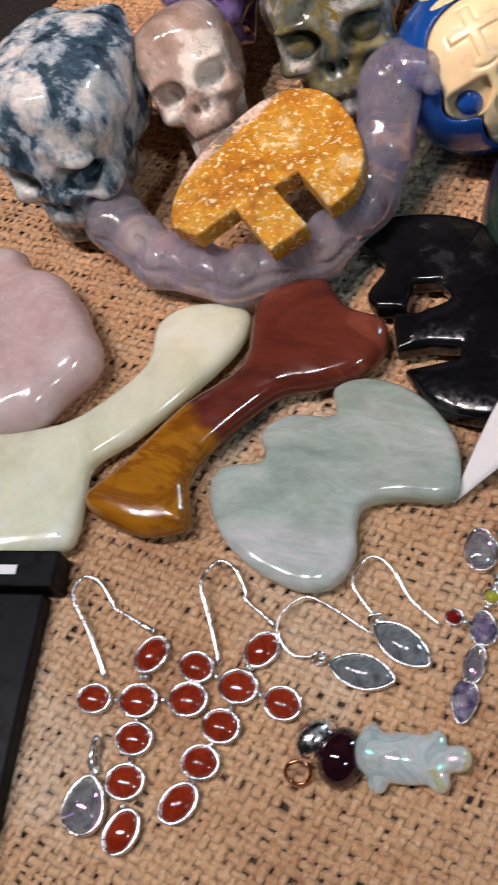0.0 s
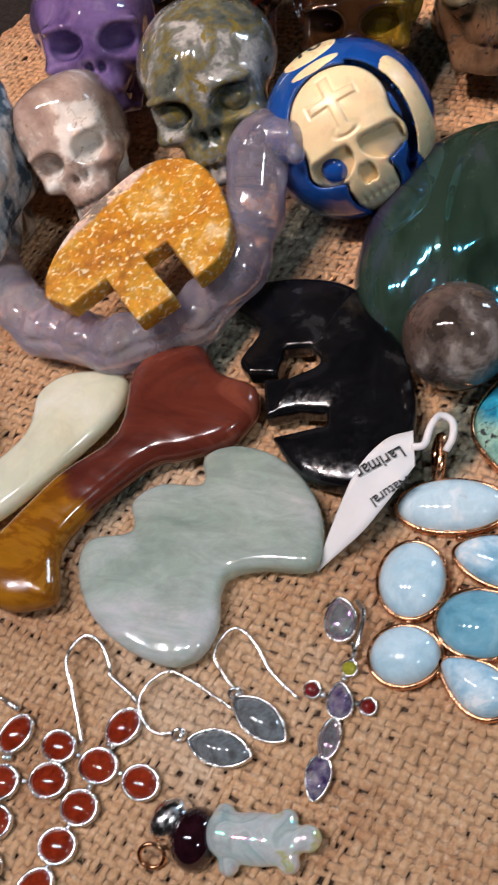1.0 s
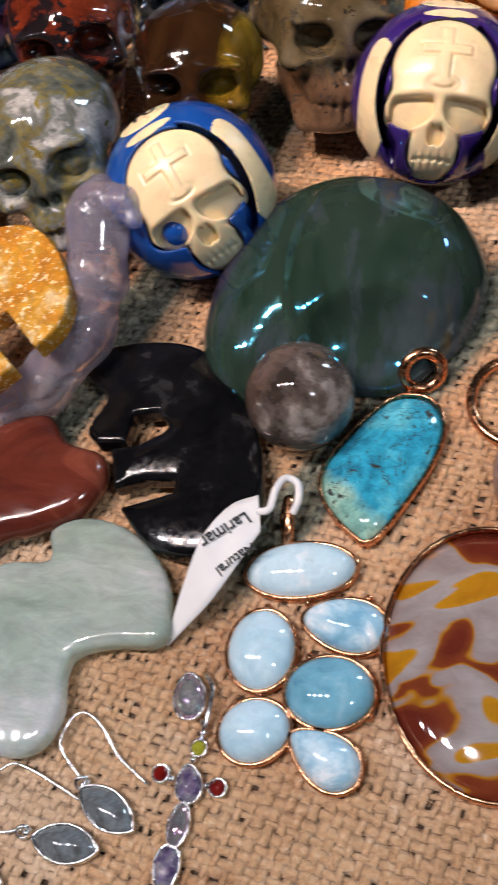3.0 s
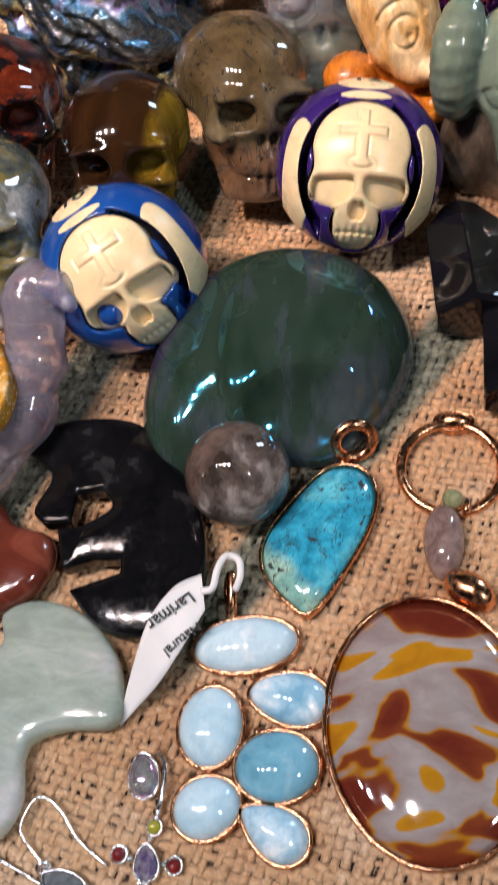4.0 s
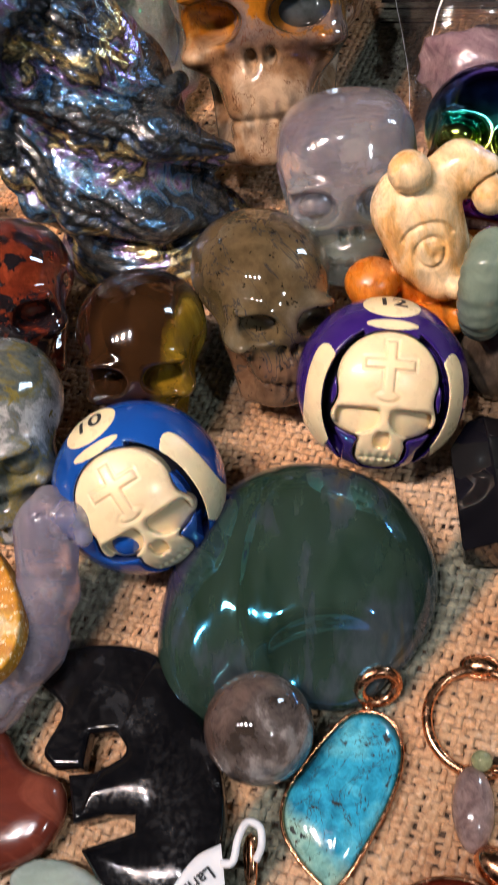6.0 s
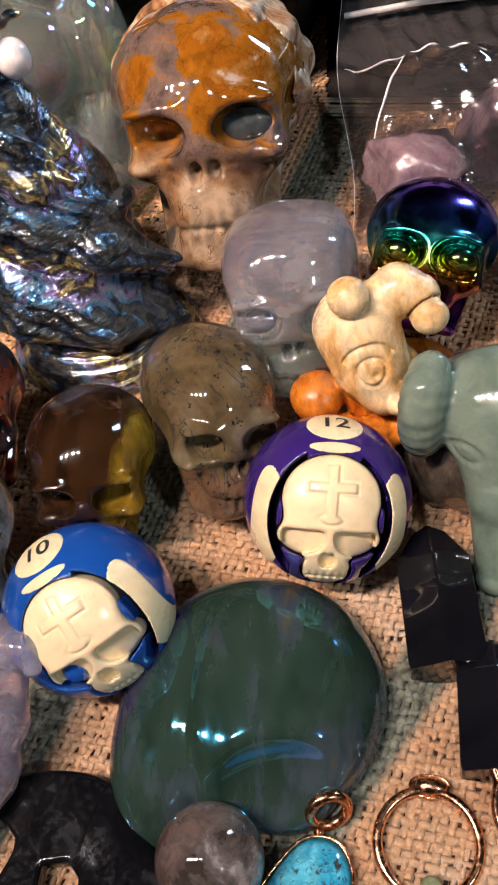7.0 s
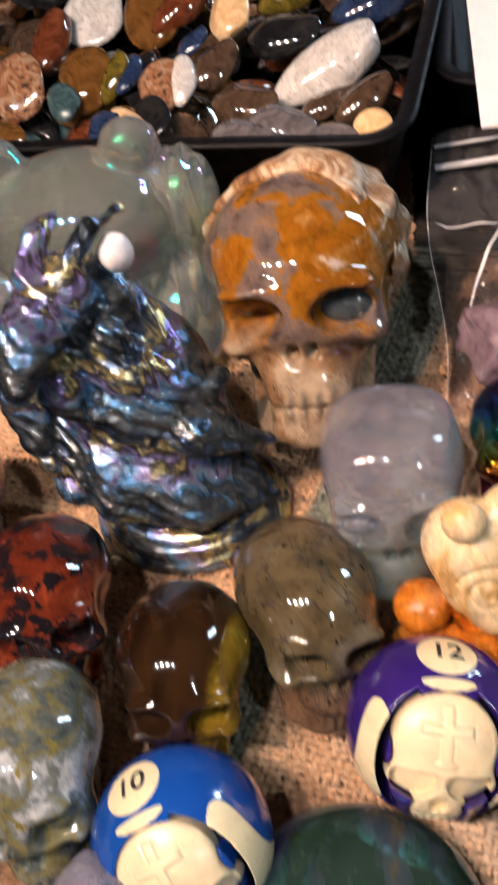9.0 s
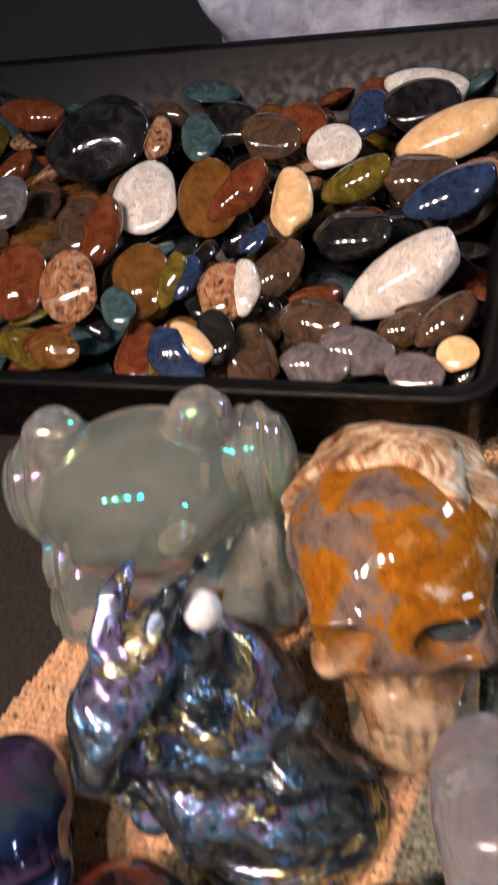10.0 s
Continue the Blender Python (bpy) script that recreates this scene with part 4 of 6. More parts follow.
GREEN_FLUO = stone("pale_green_fluorite", [(0.32, (0.42, 0.53, 0.45)), (0.44, (0.60, 0.71, 0.62)), (0.54, (0.76, 0.85, 0.78)), (0.62, (0.99, 1.0, 0.99))], 26, 0.5, stretch=(0.6, 1.4, 1), turn=(0, 0, 30), rough=0.09, trans=0.5, sss=0.6, radius=0.010, detail=9.0, spots=((0.60, 0.52, 0.22), 34, 0.65), mottle=0.16, coat=0.0, bump=0.14)
OBSIDIAN = stone("black_obsidian", [(0.3, (0.003, 0.003, 0.004)), (0.58, (0.006, 0.006, 0.007)), (0.68, (0.022, 0.023, 0.025)), (0.78, (0.07, 0.07, 0.075))], 80, 0.3, rough=0.14, coat=0.0, detail=10, bump=0.12)
BUMBLEBEE = stone("bumblebee_jasper", [(0.34, (0.38, 0.125, 0.004)), (0.48, (0.54, 0.22, 0.006)), (0.58, (0.60, 0.30, 0.02)), (0.72, (0.76, 0.58, 0.30))], 75, 0.3, rough=0.5, spots=((0.82, 0.66, 0.40), 560, 0.565), sss=0.05, detail=9, zone=([(0.42, (0.22, 0.18, 0.15)), (0.50, (0.68, 0.50, 0.42)), (0.66, (0.78, 0.64, 0.56))], (-1, 0.75, 0), 0.027, 0.002, 0.012), coat=0.0)
ROSE = stone("rose_quartz", [(0.34, (0.74, 0.52, 0.51)), (0.52, (0.84, 0.64, 0.62)), (0.66, (0.93, 0.79, 0.76))], 32, 0.6, rough=0.12, sss=0.5, radius=0.012, veins=((0.90, 0.78, 0.74), 40, 0.012), mottle=0.08, trans=0.40, coat=0.0, bump=0.12)
LILAC = stone("lilac_amethyst", [(0.34, (0.60, 0.55, 0.74)), (0.48, (0.74, 0.70, 0.84)), (0.60, (0.86, 0.84, 0.92)), (0.68, (1.0, 1.0, 1.0))], 55, 0.3, rough=0.07, trans=0.80, sss=0.3, radius=0.006, mottle=0.12, coat=0.0, bump=0.12, detail=8.0)
AURA_GREEN = stone("aura_coated_agate", [(0.36, (0.022, 0.048, 0.030)), (0.50, (0.036, 0.068, 0.050)), (0.60, (0.060, 0.085, 0.095)), (0.72, (0.15, 0.12, 0.05))], 26, 0.3, turn=(0, 0, 25), stretch=(2.0, 0.7, 1), rough=0.07, film=(175, 28, 12), film_ior=2.0, coat=0.0, metal=0.2, detail=4.0, mottle=0.16, zone=([(0.4, (0.045, 0.040, 0.075)), (0.6, (0.10, 0.085, 0.14))], (-0.9, 0.45, 0), 0.027, 0.004, 0.012), bump=0.03)
RUTILE = stone("smoky_rutile_quartz", [(0.34, (0.10, 0.065, 0.052)), (0.50, (0.17, 0.12, 0.10)), (0.66, (0.24, 0.19, 0.165))], 60, 0.3, rough=0.04, trans=0.35, detail=6.0, coat=0.0, zone=([(0.36, (0.06, 0.045, 0.036)), (0.50, (0.16, 0.13, 0.115)), (0.62, (0.42, 0.38, 0.35))], (0.75, -0.6, 0.1), -0.002, 0.003, 0.006))

carving("stone_letter_opener", [(36.4, 42.2), (26.3, 46.2), (12.4, 44.2), (4.5, 35.5), (5.5, 20.6), (-4.5, 5.8), (-17.4, -5), (-39, -10.8), (-51, -17), (-50, -50), (-35, -56), (-4.9, -48.4), (1.4, -43.2), (-0.2, -29), (-1.1, -18.3), (10, -6.9), (24, 11.4), (34.9, 29)],
        -0.157, 0.214, 0.006, 0.0028, 0.004, JADE, "cream jade bone-shaped carving lying on the sacking", "stone carving")
carving("bone_carving", [(-7.1, 36), (2.7, 48.2), (13.3, 48.7), (23.1, 37.8), (35.9, 33.1), (38.6, 22.7), (32.6, 12.8), (19.7, 6.6), (9.5, 3.6), (0.7, -5.5), (-8.8, -18.5), (-12.4, -28.6), (-8.4, -42.1), (-13.4, -46.5), (-25.8, -48.2), (-43.9, -40.4), (-35, -26.5), (-20.8, -3.5), (-6, 12.7)],
        -0.112, 0.223, 0.008, 0.0038, 0.005, MOOK, "dark red and ochre mookaite bone-shaped carving", "stone carving")
carving("bat_carving", [(-5.1, 20.3), (-6.9, 29.4), (2.1, 34.1), (15.3, 31.8), (26.5, 23.6), (33, 13.2), (34.6, 1.2), (30.8, -3), (19.5, -3.7), (10.1, -6.8), (8, -12.2), (9.6, -22), (6.1, -31.3), (-3, -34.7), (-16.8, -31.3), (-29.4, -23), (-36.9, -10.7), (-35.7, -1.3), (-23.2, 2.8), (-26, 12), (-18.2, 19.1)],
        -0.080, 0.201, 0.0065, 0.0020, 0.003, GREEN_FLUO, "pale green translucent fluorite carving with lobed wings", "stone carving")
carving("bear_carving", [(-33.9, 29.5), (-25.5, 36.3), (-8.1, 38.8), (7.9, 35.3), (19.2, 22.9), (29.7, 6.2), (34.2, -11.2), (32.4, -25.8), (27.9, -33.8), (15.3, -36.8), (2.7, -32.9), (-7.4, -22.3), (8.2, -16.9), (7.7, -12.5), (-1.4, -12.7), (-10.7, -15.7), (-14.7, -2), (-6.6, -0.9), (2.2, 5.2), (-1.8, 11.4), (-10, 10.4), (-10.5, 0.1), (-19.9, 0), (-24, 5.2), (-20.3, 18.1)],
        -0.059, 0.260, 0.007, 0.0016, 0.005, OBSIDIAN, "glossy black obsidian bear silhouette lying flat", "stone carving", step=0.0008, corners={11, 12, 13, 14, 15, 16, 17, 19, 20, 21, 22}, extra=lambda P, d: np.maximum(d, P[:, 2] - 0.0098 - 0.004 * np.clip((P[:, 0] + 0.004 - 0.35 * P[:, 1]) / 0.0012, 0, 1)))
carving("rose_quartz_carving", [(36.9, -11.1), (26.2, 6.7), (12.1, 20.6), (-3.7, 25), (-11.6, 32.6), (-29.2, 33.3), (-40.1, 18), (-26.5, -16.3), (-5.2, -37.2), (18.1, -40.2), (28.4, -28.4)],
        -0.203, 0.243, 0.010, 0.005, 0.009, ROSE, "pale pink rose quartz carving with soft lobes", "stone carving",
        extra=lambda P, d: d + 0.0007 * np.sin(P[:, 0] * 260) * np.sin(P[:, 1] * 230 + 1))

# the yellow bear leans on the lilac crescent
bear = [(-29.4, -19.7), (-31.7, -9), (-27.4, 7.1), (-15.8, 23.7), (-4.3, 33.3), (9.4, 33.3), (20.8, 23.9), (29.1, 7.8), (28.4, -5.1), (22.1, -13.1), (9.1, 0.8), (2.1, -5.2), (16.4, -19.4), (6, -28.5), (-9, -13), (-19.5, -23.4)]


solid("bear_carving", slab(sharp(bear, {9, 10, 11, 12, 13, 14, 15, 0}), 0.0075, 0.0008, 0.0, step=0.0008), BUMBLEBEE,
      Matrix.Translation((-0.115, 0.291, 0.0285)) @ pose(0, 0, 0, 6, -2, 0), "orange-yellow and white jasper bear plate propped on the crescent", "stone carving")


def crescent(P):
    pts = [(-0.066, 0.022, 0.016), (-0.053, 0.004, 0.013), (-0.030, -0.012, 0.0115), (0.0, -0.019, 0.0115), (0.026, -0.008, 0.013), (0.040, 0.008, 0.019), (0.0440, 0.0226, 0.028), (0.0445, 0.0390, 0.039)]
    d = chain(P, pts, [0.011, 0.0105, 0.0095, 0.0090, 0.0088, 0.0085, 0.0090, 0.0105], 0.004)
    d = smin(d, ell(P, (-0.070, 0.028, 0.017), (0.014, 0.014, 0.011)), 0.004)
    # head with a split muzzle, a crest and round eyes
    d = smin(d, cap(P, (0.046, 0.042, 0.043), (0.0560, 0.0400, 0.044), 0.0075, 0.0052), 0.003)
    d = smin(d, cap(P, (0.0575, 0.0365, 0.0425), (0.0585, 0.0345, 0.0420), 0.0030), 0.0015)
    d = smin(d, cap(P, (0.0580, 0.0435, 0.0445), (0.0600, 0.0450, 0.0445), 0.0030), 0.0015)
    d = smin(d, ell(P, (0.0455, 0.0480, 0.0425), (0.0050, 0.0040, 0.0060)), 0.002)
    eye = np.linalg.norm(P - Pn((0.0475, 0.0360, 0.0490)), axis=1)
    d = d + 0.0007 * np.exp(-((eye - 0.0024) / 0.0006) ** 2)
    a = np.arctan2(P[:, 0] + 0.004, 0.05 - P[:, 1])
    d = d + 0.0009 * np.cos(a * 30) * np.exp(-((P[:, 2] - 0.020) / 0.004) ** 2) + 0.0008 * np.exp(-((P[:, 2] - 0.0165) / 0.0010) ** 2)
    return smax(d, -P[:, 2], 0.002)


solid("crescent_carving", nets(crescent, (-0.09, -0.035, -0.004), (0.07, 0.065, 0.058), 0.0011), LILAC, pose(-0.127, 0.286, 0), "translucent lilac amethyst crescent carved with an animal head", "stone carving")


def palm_stone(P):
    d = ell(P, (0, 0.003, 0.002), (0.0435, 0.042, 0.031))
    d = smin(d, ell(P, (-0.028, -0.014, 0.001), (0.019, 0.031, 0.021)), 0.006)
    d = smin(d, ell(P, (0.012, -0.028, 0.0), (0.013, 0.011, 0.012)), 0.004)
    d = smax(d, -ell(P, (0.017, -0.045, 0.031), (0.036, 0.029, 0.025)), 0.0020)
    d = smax(d, 0.0012 * np.sin(P[:, 0] * 60) + P[:, 2] - 0.0300, 0.008)
    # the crease between the lobes
    run = np.abs(P[:, 0] + 0.0165 - 0.10 * P[:, 1] - 4.0 * P[:, 1] ** 2)
    d = d + 0.0011 * np.exp(-(run / 0.0022) ** 2) * (P[:, 1] < 0.03)
    return smax(d, -P[:, 2], 0.003)


solid("palm_stone", nets(palm_stone, (-0.052, -0.055, -0.004), (0.052, 0.052, 0.036), 0.0013), AURA_GREEN, pose(-0.006, 0.320, 0), "large dark green polished agate dome with an iridescent coat", "polished stone")
solid("quartz_sphere", bead((0, 0, 0), 0.0160, 48, 32), RUTILE, pose(-0.0152, 0.2715, 0.016), "smoky brown quartz sphere with inclusions", "crystal sphere")


JET = plain("polished_jet", (0.006, 0.006, 0.008), 0.04, 0.3, 40, 0.02)


def wand(name, m, ln, r, label):
    """A six-sided black rod with a bevelled point, lying on its side."""
    bm = bmesh.new()
    rows = []
    for y, s, dz in ((0, 0.96, 0), (0.002, 1, 0), (ln * 0.72, 0.97, 0), (ln * 0.93, 0.45, 0.002), (ln, 0.06, 0.003)):
        rows.append([bm.verts.new((s * r * math.cos(radians(60 * k + 30)) * 1.15, y, r * 0.87 + dz * 0.3 + s * r * math.sin(radians(60 * k + 30)) * 0.87)) for k in range(6)])
    for a, b in zip(rows, rows[1:]):
        for k in range(6):
            bm.faces.new((a[k], a[(k + 1) % 6], b[(k + 1) % 6], b[k]))
    bm.faces.new(rows[0][::-1])
    bm.faces.new(rows[-1])
    bmesh.ops.recalc_face_normals(bm, faces=bm.faces[:])
    bmesh.ops.bevel(bm, geom=bm.edges[:], offset=0.0005, segments=2, affect="EDGES", profile=0.5)
    me = bpy.data.meshes.new(name)
    bm.to_mesh(me)
    bm.free()
    return solid(name, me, JET, m, label, "crystal wand", "black crystal wands")


wand("crystal_wand", pose(0.0575, 0.328, 0, 0, 0, 4), 0.052, 0.0125, "black faceted obsidian wand on the sacking")
wand("crystal_wand", pose(0.0700, 0.296, 0, 0, 0, -2), 0.042, 0.0120, "shorter black faceted obsidian wand beside the copper ring")

# ---- jewellery ----
CARNELIAN = stone("carnelian", [(0.3, (0.20, 0.018, 0.006)), (0.6, (0.27, 0.03, 0.010)), (0.8, (0.33, 0.05, 0.018))], 150, 1.0, rough=0.05, coat=0.6)
LAB_CAB = stone("grey_labradorite", [(0.3, (0.10, 0.10, 0.10)), (0.55, (0.18, 0.20, 0.21)), (0.75, (0.20, 0.32, 0.38))], 130, 1.4, rough=0.06, coat=0.5)
MOONSTONE = stone("moonstone", [(0.35, (0.52, 0.51, 0.56)), (0.65, (0.90, 0.89, 0.92))], 200, 1.0, rough=0.05, trans=0.75, film=(360, 80, 60))
GARNET = stone("garnet", [(0.3, (0.10, 0.003, 0.003)), (0.7, (0.26, 0.012, 0.008))], 200, 1.0, rough=0.04, trans=0.2, coat=0.5)
DARK_GARNET = stone("dark_garnet", [(0.3, (0.010, 0.003, 0.005)), (0.7, (0.030, 0.006, 0.010))], 120, 1.0, rough=0.05, coat=0.6)
PERIDOT = stone("peridot", [(0.3, (0.36, 0.36, 0.02)), (0.7, (0.55, 0.52, 0.06))], 200, 1.0, rough=0.05, trans=0.3)
LILAC_GEM = stone("pale_amethyst", [(0.38, (0.16, 0.11, 0.34)), (0.48, (0.50, 0.42, 0.70)), (0.58, (0.95, 0.92, 0.98))], 420, 0.3, rough=0.03, trans=0.8, bump=0.5, mottle=0.0)
OPAL = stone("opal", [(0.30, (0.55, 0.76, 0.74)), (0.45, (0.80, 0.90, 0.88)), (0.56, (0.92, 0.95, 0.92)), (0.64, (0.80, 0.78, 0.36)), (0.70, (0.60, 0.86, 0.80))], 110, 0.4, rough=0.06, trans=0.35, sss=0.4, film=(420, 220, 90), mottle=0.08, detail=3.0)
LARIMAR = stone("larimar", [(0.36, (0.22, 0.46, 0.62)), (0.50, (0.38, 0.62, 0.76)), (0.60, (0.60, 0.78, 0.87)), (0.68, (0.86, 0.92, 0.95))], 90, 0.6, rough=0.06, coat=0.3, detail=4.0, mottle=0.08)
LARIMAR_PALE = stone("pale_larimar", [(0.34, (0.46, 0.67, 0.77)), (0.55, (0.60, 0.78, 0.86)), (0.7, (0.80, 0.88, 0.92))], 70, 1.0, rough=0.06, coat=0.3, mottle=0.08, spots=((0.44, 0.52, 0.50), 60, 0.68))
LARIMAR_DEEP = stone("deep_larimar", [(0.34, (0.10, 0.30, 0.42)), (0.55, (0.19, 0.44, 0.56)), (0.7, (0.32, 0.55, 0.65))], 70, 0.8, rough=0.06, coat=0.3, mottle=0.08)
TURQUOISE = stone("turquoise", [(0.34, (0.02, 0.22, 0.36)), (0.5, (0.035, 0.37, 0.55)), (0.66, (0.12, 0.52, 0.64))], 80, 0.25, rough=0.08, coat=0.3, veins=((0.05, 0.045, 0.035), 42, 0.008), spots=((0.05, 0.055, 0.055), 260, 0.61), zone=([(0.4, (0.22, 0.46, 0.40)), (0.65, (0.40, 0.60, 0.48))], (-0.7, -0.7, 0), 0.012, 0.004, 0.010))
NOREENA = stone("noreena_jasper", [(0.37, (0.13, 0.022, 0.012)), (0.43, (0.20, 0.045, 0.015)), (0.445, (0.40, 0.17, 0.012)), (0.46, (0.30, 0.235, 0.22)), (0.56, (0.36, 0.31, 0.295)), (0.575, (0.46, 0.21, 0.012)), (0.68, (0.40, 0.16, 0.01))], 40, 0.8, turn=(0, 0, -30), stretch=(0.7, 1.4, 1), rough=0.05, coat=0.4, detail=1.6, smooth=False, mottle=0.12)
SMOKY_DROP = stone("brown_moonstone", [(0.3, (0.16, 0.10, 0.09)), (0.6, (0.30, 0.21, 0.19)), (0.8, (0.42, 0.34, 0.33))], 90, 1.0, rough=0.1)
PREHNITE = stone("pale_green_bead", [(0.3, (0.30, 0.34, 0.16)), (0.7, (0.50, 0.52, 0.30))], 90, 1.0, rough=0.06, trans=0.4)


def setting(ob, outline, h, gem, mat, base=0.0006, wire=0.0006, gem_name="gemstone", label="", wall=0.45):
    """A cabochon in a collar: a wall round its foot, a bright wire on top."""
    o = Pn(outline)
    foot = grown(o, wire * 0.7)
    n = len(o)
    top = base + h * wall
    V = [*ring3(foot, 0.0), *ring3(foot, top), *ring3(o * 0.999, top), *ring3(o * 0.999, 0.0)]
    F = [[k * n + i, k * n + (i + 1) % n, ((k + 1) % 4) * n + (i + 1) % n, ((k + 1) % 4) * n + i] for k in range(4) for i in range(n)]
    rimv = tube(ring3(grown(o, wire * 0.25), top), wire * 0.75, 6, True)
    part("bezel", joined([(np.array(V), F), rimv]), mat, ob)
    return part(gem_name, dome(o, h, base), gem, ob, label)


def wire_part(ob, pts, r, mat=None, name="hook", per=8, label=""):
    return part(name, tube(path_spline(mm(pts), per), r, 8), mat or SILVER, ob, label)


def links(ob, places, r=0.0011, mat=None):
    for x, y in places:
        part("link", joined([moved(hoop(r, r * 0.35, 14, 6), pose(x, y, r * 0.9, 50, 0, 30))]), mat or SILVER, ob)


def knot(ob, places, r=0.0009, mat=None):
    for x, y in places:
        part("joint", bead((x, y, 0.0016), r, 10, 6), mat or SILVER, ob)


def cross_earring(x, y, stones, joints, hook):
    ob = thing("drop_earring", pose(x, y, 0), "silver cross earring set with seven red carnelian ovals", "earring", "carnelian cross earrings")
    for sx, sy, a, b, turn in stones:
        setting(ob, oval(a / 1000, b / 1000, 24, turn, (sx / 1000, sy / 1000)), 0.0036, CARNELIAN, SILVER, gem_name="carnelian")
    knot(ob, mm(joints))
    wire_part(ob, hook, 0.00062)
    wire_part(ob, [hook[-2], hook[-1]], 0.0010, name="coil", per=4)
    return ob


cross_earring(-0.122, 0.120,
              [(0, 22, 5.4, 3.9, 62), (-13, 7, 4.7, 3.8, 8), (0, 9, 5.2, 4.3, 10), (14, 12, 5.2, 4.3, 10), (2, -1, 4.9, 4.1, 12), (3, -12, 5.1, 4.3, 12), (6, -24, 5.7, 4.0, 70)],
              [(-6.5, 8), (7, 10.5), (0.3, 15.6), (-1.2, 15.4), (1, 3.9), (2.4, -6.4), (4.2, -18)],
              [(-12, 13, 1), (-20, 24, 3), (-28.5, 34, 4.5), (-27, 40, 4.5), (-22, 39.5, 3.5), (-17, 35, 2.5), (-15, 33, 2), (-6, 30, 1.8), (-1.5, 28.5, 1.6)])
cross_earring(-0.095, 0.128,
              [(4, 21, 5.2, 3.9, 58), (-13, 13, 4.7, 3.9, -8), (0, 10, 5.2, 4.3, 0), (13, 8, 4.9, 4.1, -12), (-2, -1, 4.9, 4.2, 0), (-5, -11, 4.9, 4.1, 8), (-8, -22, 5.6, 4.0, 55)],
              [(-6.6, 11.6), (6.7, 9.2), (2.2, 15.6), (1, 15.9), (-0.8, 4.5), (-3.5, -6), (-6.2, -16.4)],
              [(-7, 15, 0.8), (-13, 27, 3), (-17.5, 36, 4.5), (-14.5, 43, 4.5), (-9, 42, 4), (-4.5, 36, 2.5), (-4, 34, 2), (4, 29.5, 1.8), (6, 28, 1.6)])

ob = thing("moonstone_pendant", pose(-0.128, 0.100, 0), "small pear-shaped moonstone pendant in silver", "pendant")
setting(ob, oval(0.0072, 0.0062, 26, 95, (0, 0), 0.35), 0.0052, MOONSTONE, SILVER, gem_name="moonstone")
part("bail", tube(path_spline(mm([(-1, 8, 1), (-2, 12, 3), (-2.5, 17, 2.5), (-1.5, 12, 1.2), (0, 8, 1)]), 6), 0.0009, 8), SILVER, ob)


def leaf_earring(x, y, outline, ringpos, hook):
    ob = thing("drop_earring", pose(x, y, 0), "silver hook earring with a marquise grey labradorite", "earring", "labradorite earrings")
    setting(ob, outline, 0.0042, LAB_CAB, SILVER, gem_name="labradorite", wire=0.0005)
    links(ob, [mm(ringpos)], 0.0017)
    knot(ob, [mm(ringpos) * 0.93], 0.0011)
    wire_part(ob, hook, 0.00042)


leaf_earring(-0.063, 0.148, marquise(0.0088, 0.0044, 28, -4), (-12, 1.6), [(-12.5, 2.2, 1.6), (-19, 1, 2), (-24.6, 6, 2.5), (-24.4, 12, 3), (-19.5, 17, 3.2), (-14, 16.5, 3), (-6, 13.5, 1.6), (1, 10.5, 0.8)])
leaf_earring(-0.054, 0.157, marquise(0.0088, 0.0044, 28, -28), (-8.2, 5.6), [(-8.5, 6.5, 1.6), (-13, 10.5, 2.4), (-16, 14.5, 3), (-14.5, 20.5, 3.3), (-11, 22.8, 3.3), (-6, 20, 2.6), (0, 13, 1.4), (9, 7, 0.8)])

ob = thing("gemstone_cross_pendant", pose(-0.034, 0.165, 0), "silver cross pendant with small coloured stones and a pearl drop bail", "pendant")
setting(ob, oval(0.0046, 0.0037, 22, 100, (0, 0), 0.4), 0.0036, LILAC_GEM, SILVER, gem_name="amethyst", wire=0.0004)
setting(ob, oval(0.0021, 0.0021, 16, 0, (-0.0078, 0.0018)), 0.0026, GARNET, SILVER, gem_name="garnet", wire=0.0004)
setting(ob, oval(0.0021, 0.0021, 16, 0, (0.0074, -0.0002)), 0.0026, GARNET, SILVER, gem_name="garnet", wire=0.0004)
setting(ob, oval(0.0020, 0.0020, 16, 0, (0.001, 0.0088)), 0.0026, PERIDOT, SILVER, gem_name="peridot", wire=0.0004)
setting(ob, marquise(0.0056, 0.0026, 22, 84, (-0.001, -0.0098)), 0.0030, MOONSTONE, SILVER, gem_name="moonstone", wire=0.0004)
setting(ob, oval(0.0054, 0.0036, 24, -92, (-0.0022, -0.0198), 0.45), 0.0034, LILAC_GEM, SILVER, gem_name="amethyst", wire=0.0004)
setting(ob, oval(0.0060, 0.0046, 24, 100, (-0.0035, 0.0215), 0.3), 0.0042, MOONSTONE, SILVER, gem_name="bail_stone", wire=0.0005)
part("bail", tube(path_spline(mm([(-0.5, 28, 1), (2.5, 24, 3), (2.5, 17, 3), (1.5, 13.5, 1.8), (0.6, 16, 1)]), 6), 0.0007, 8), SILVER, ob)
knot(ob, mm([(1.6, 12.6), (-4.8, 0.8), (4.8, 0), (0, 5.8), (-0.6, -4.6), (-1.8, -14.6), (1.2, 10.9)]), 0.0010)


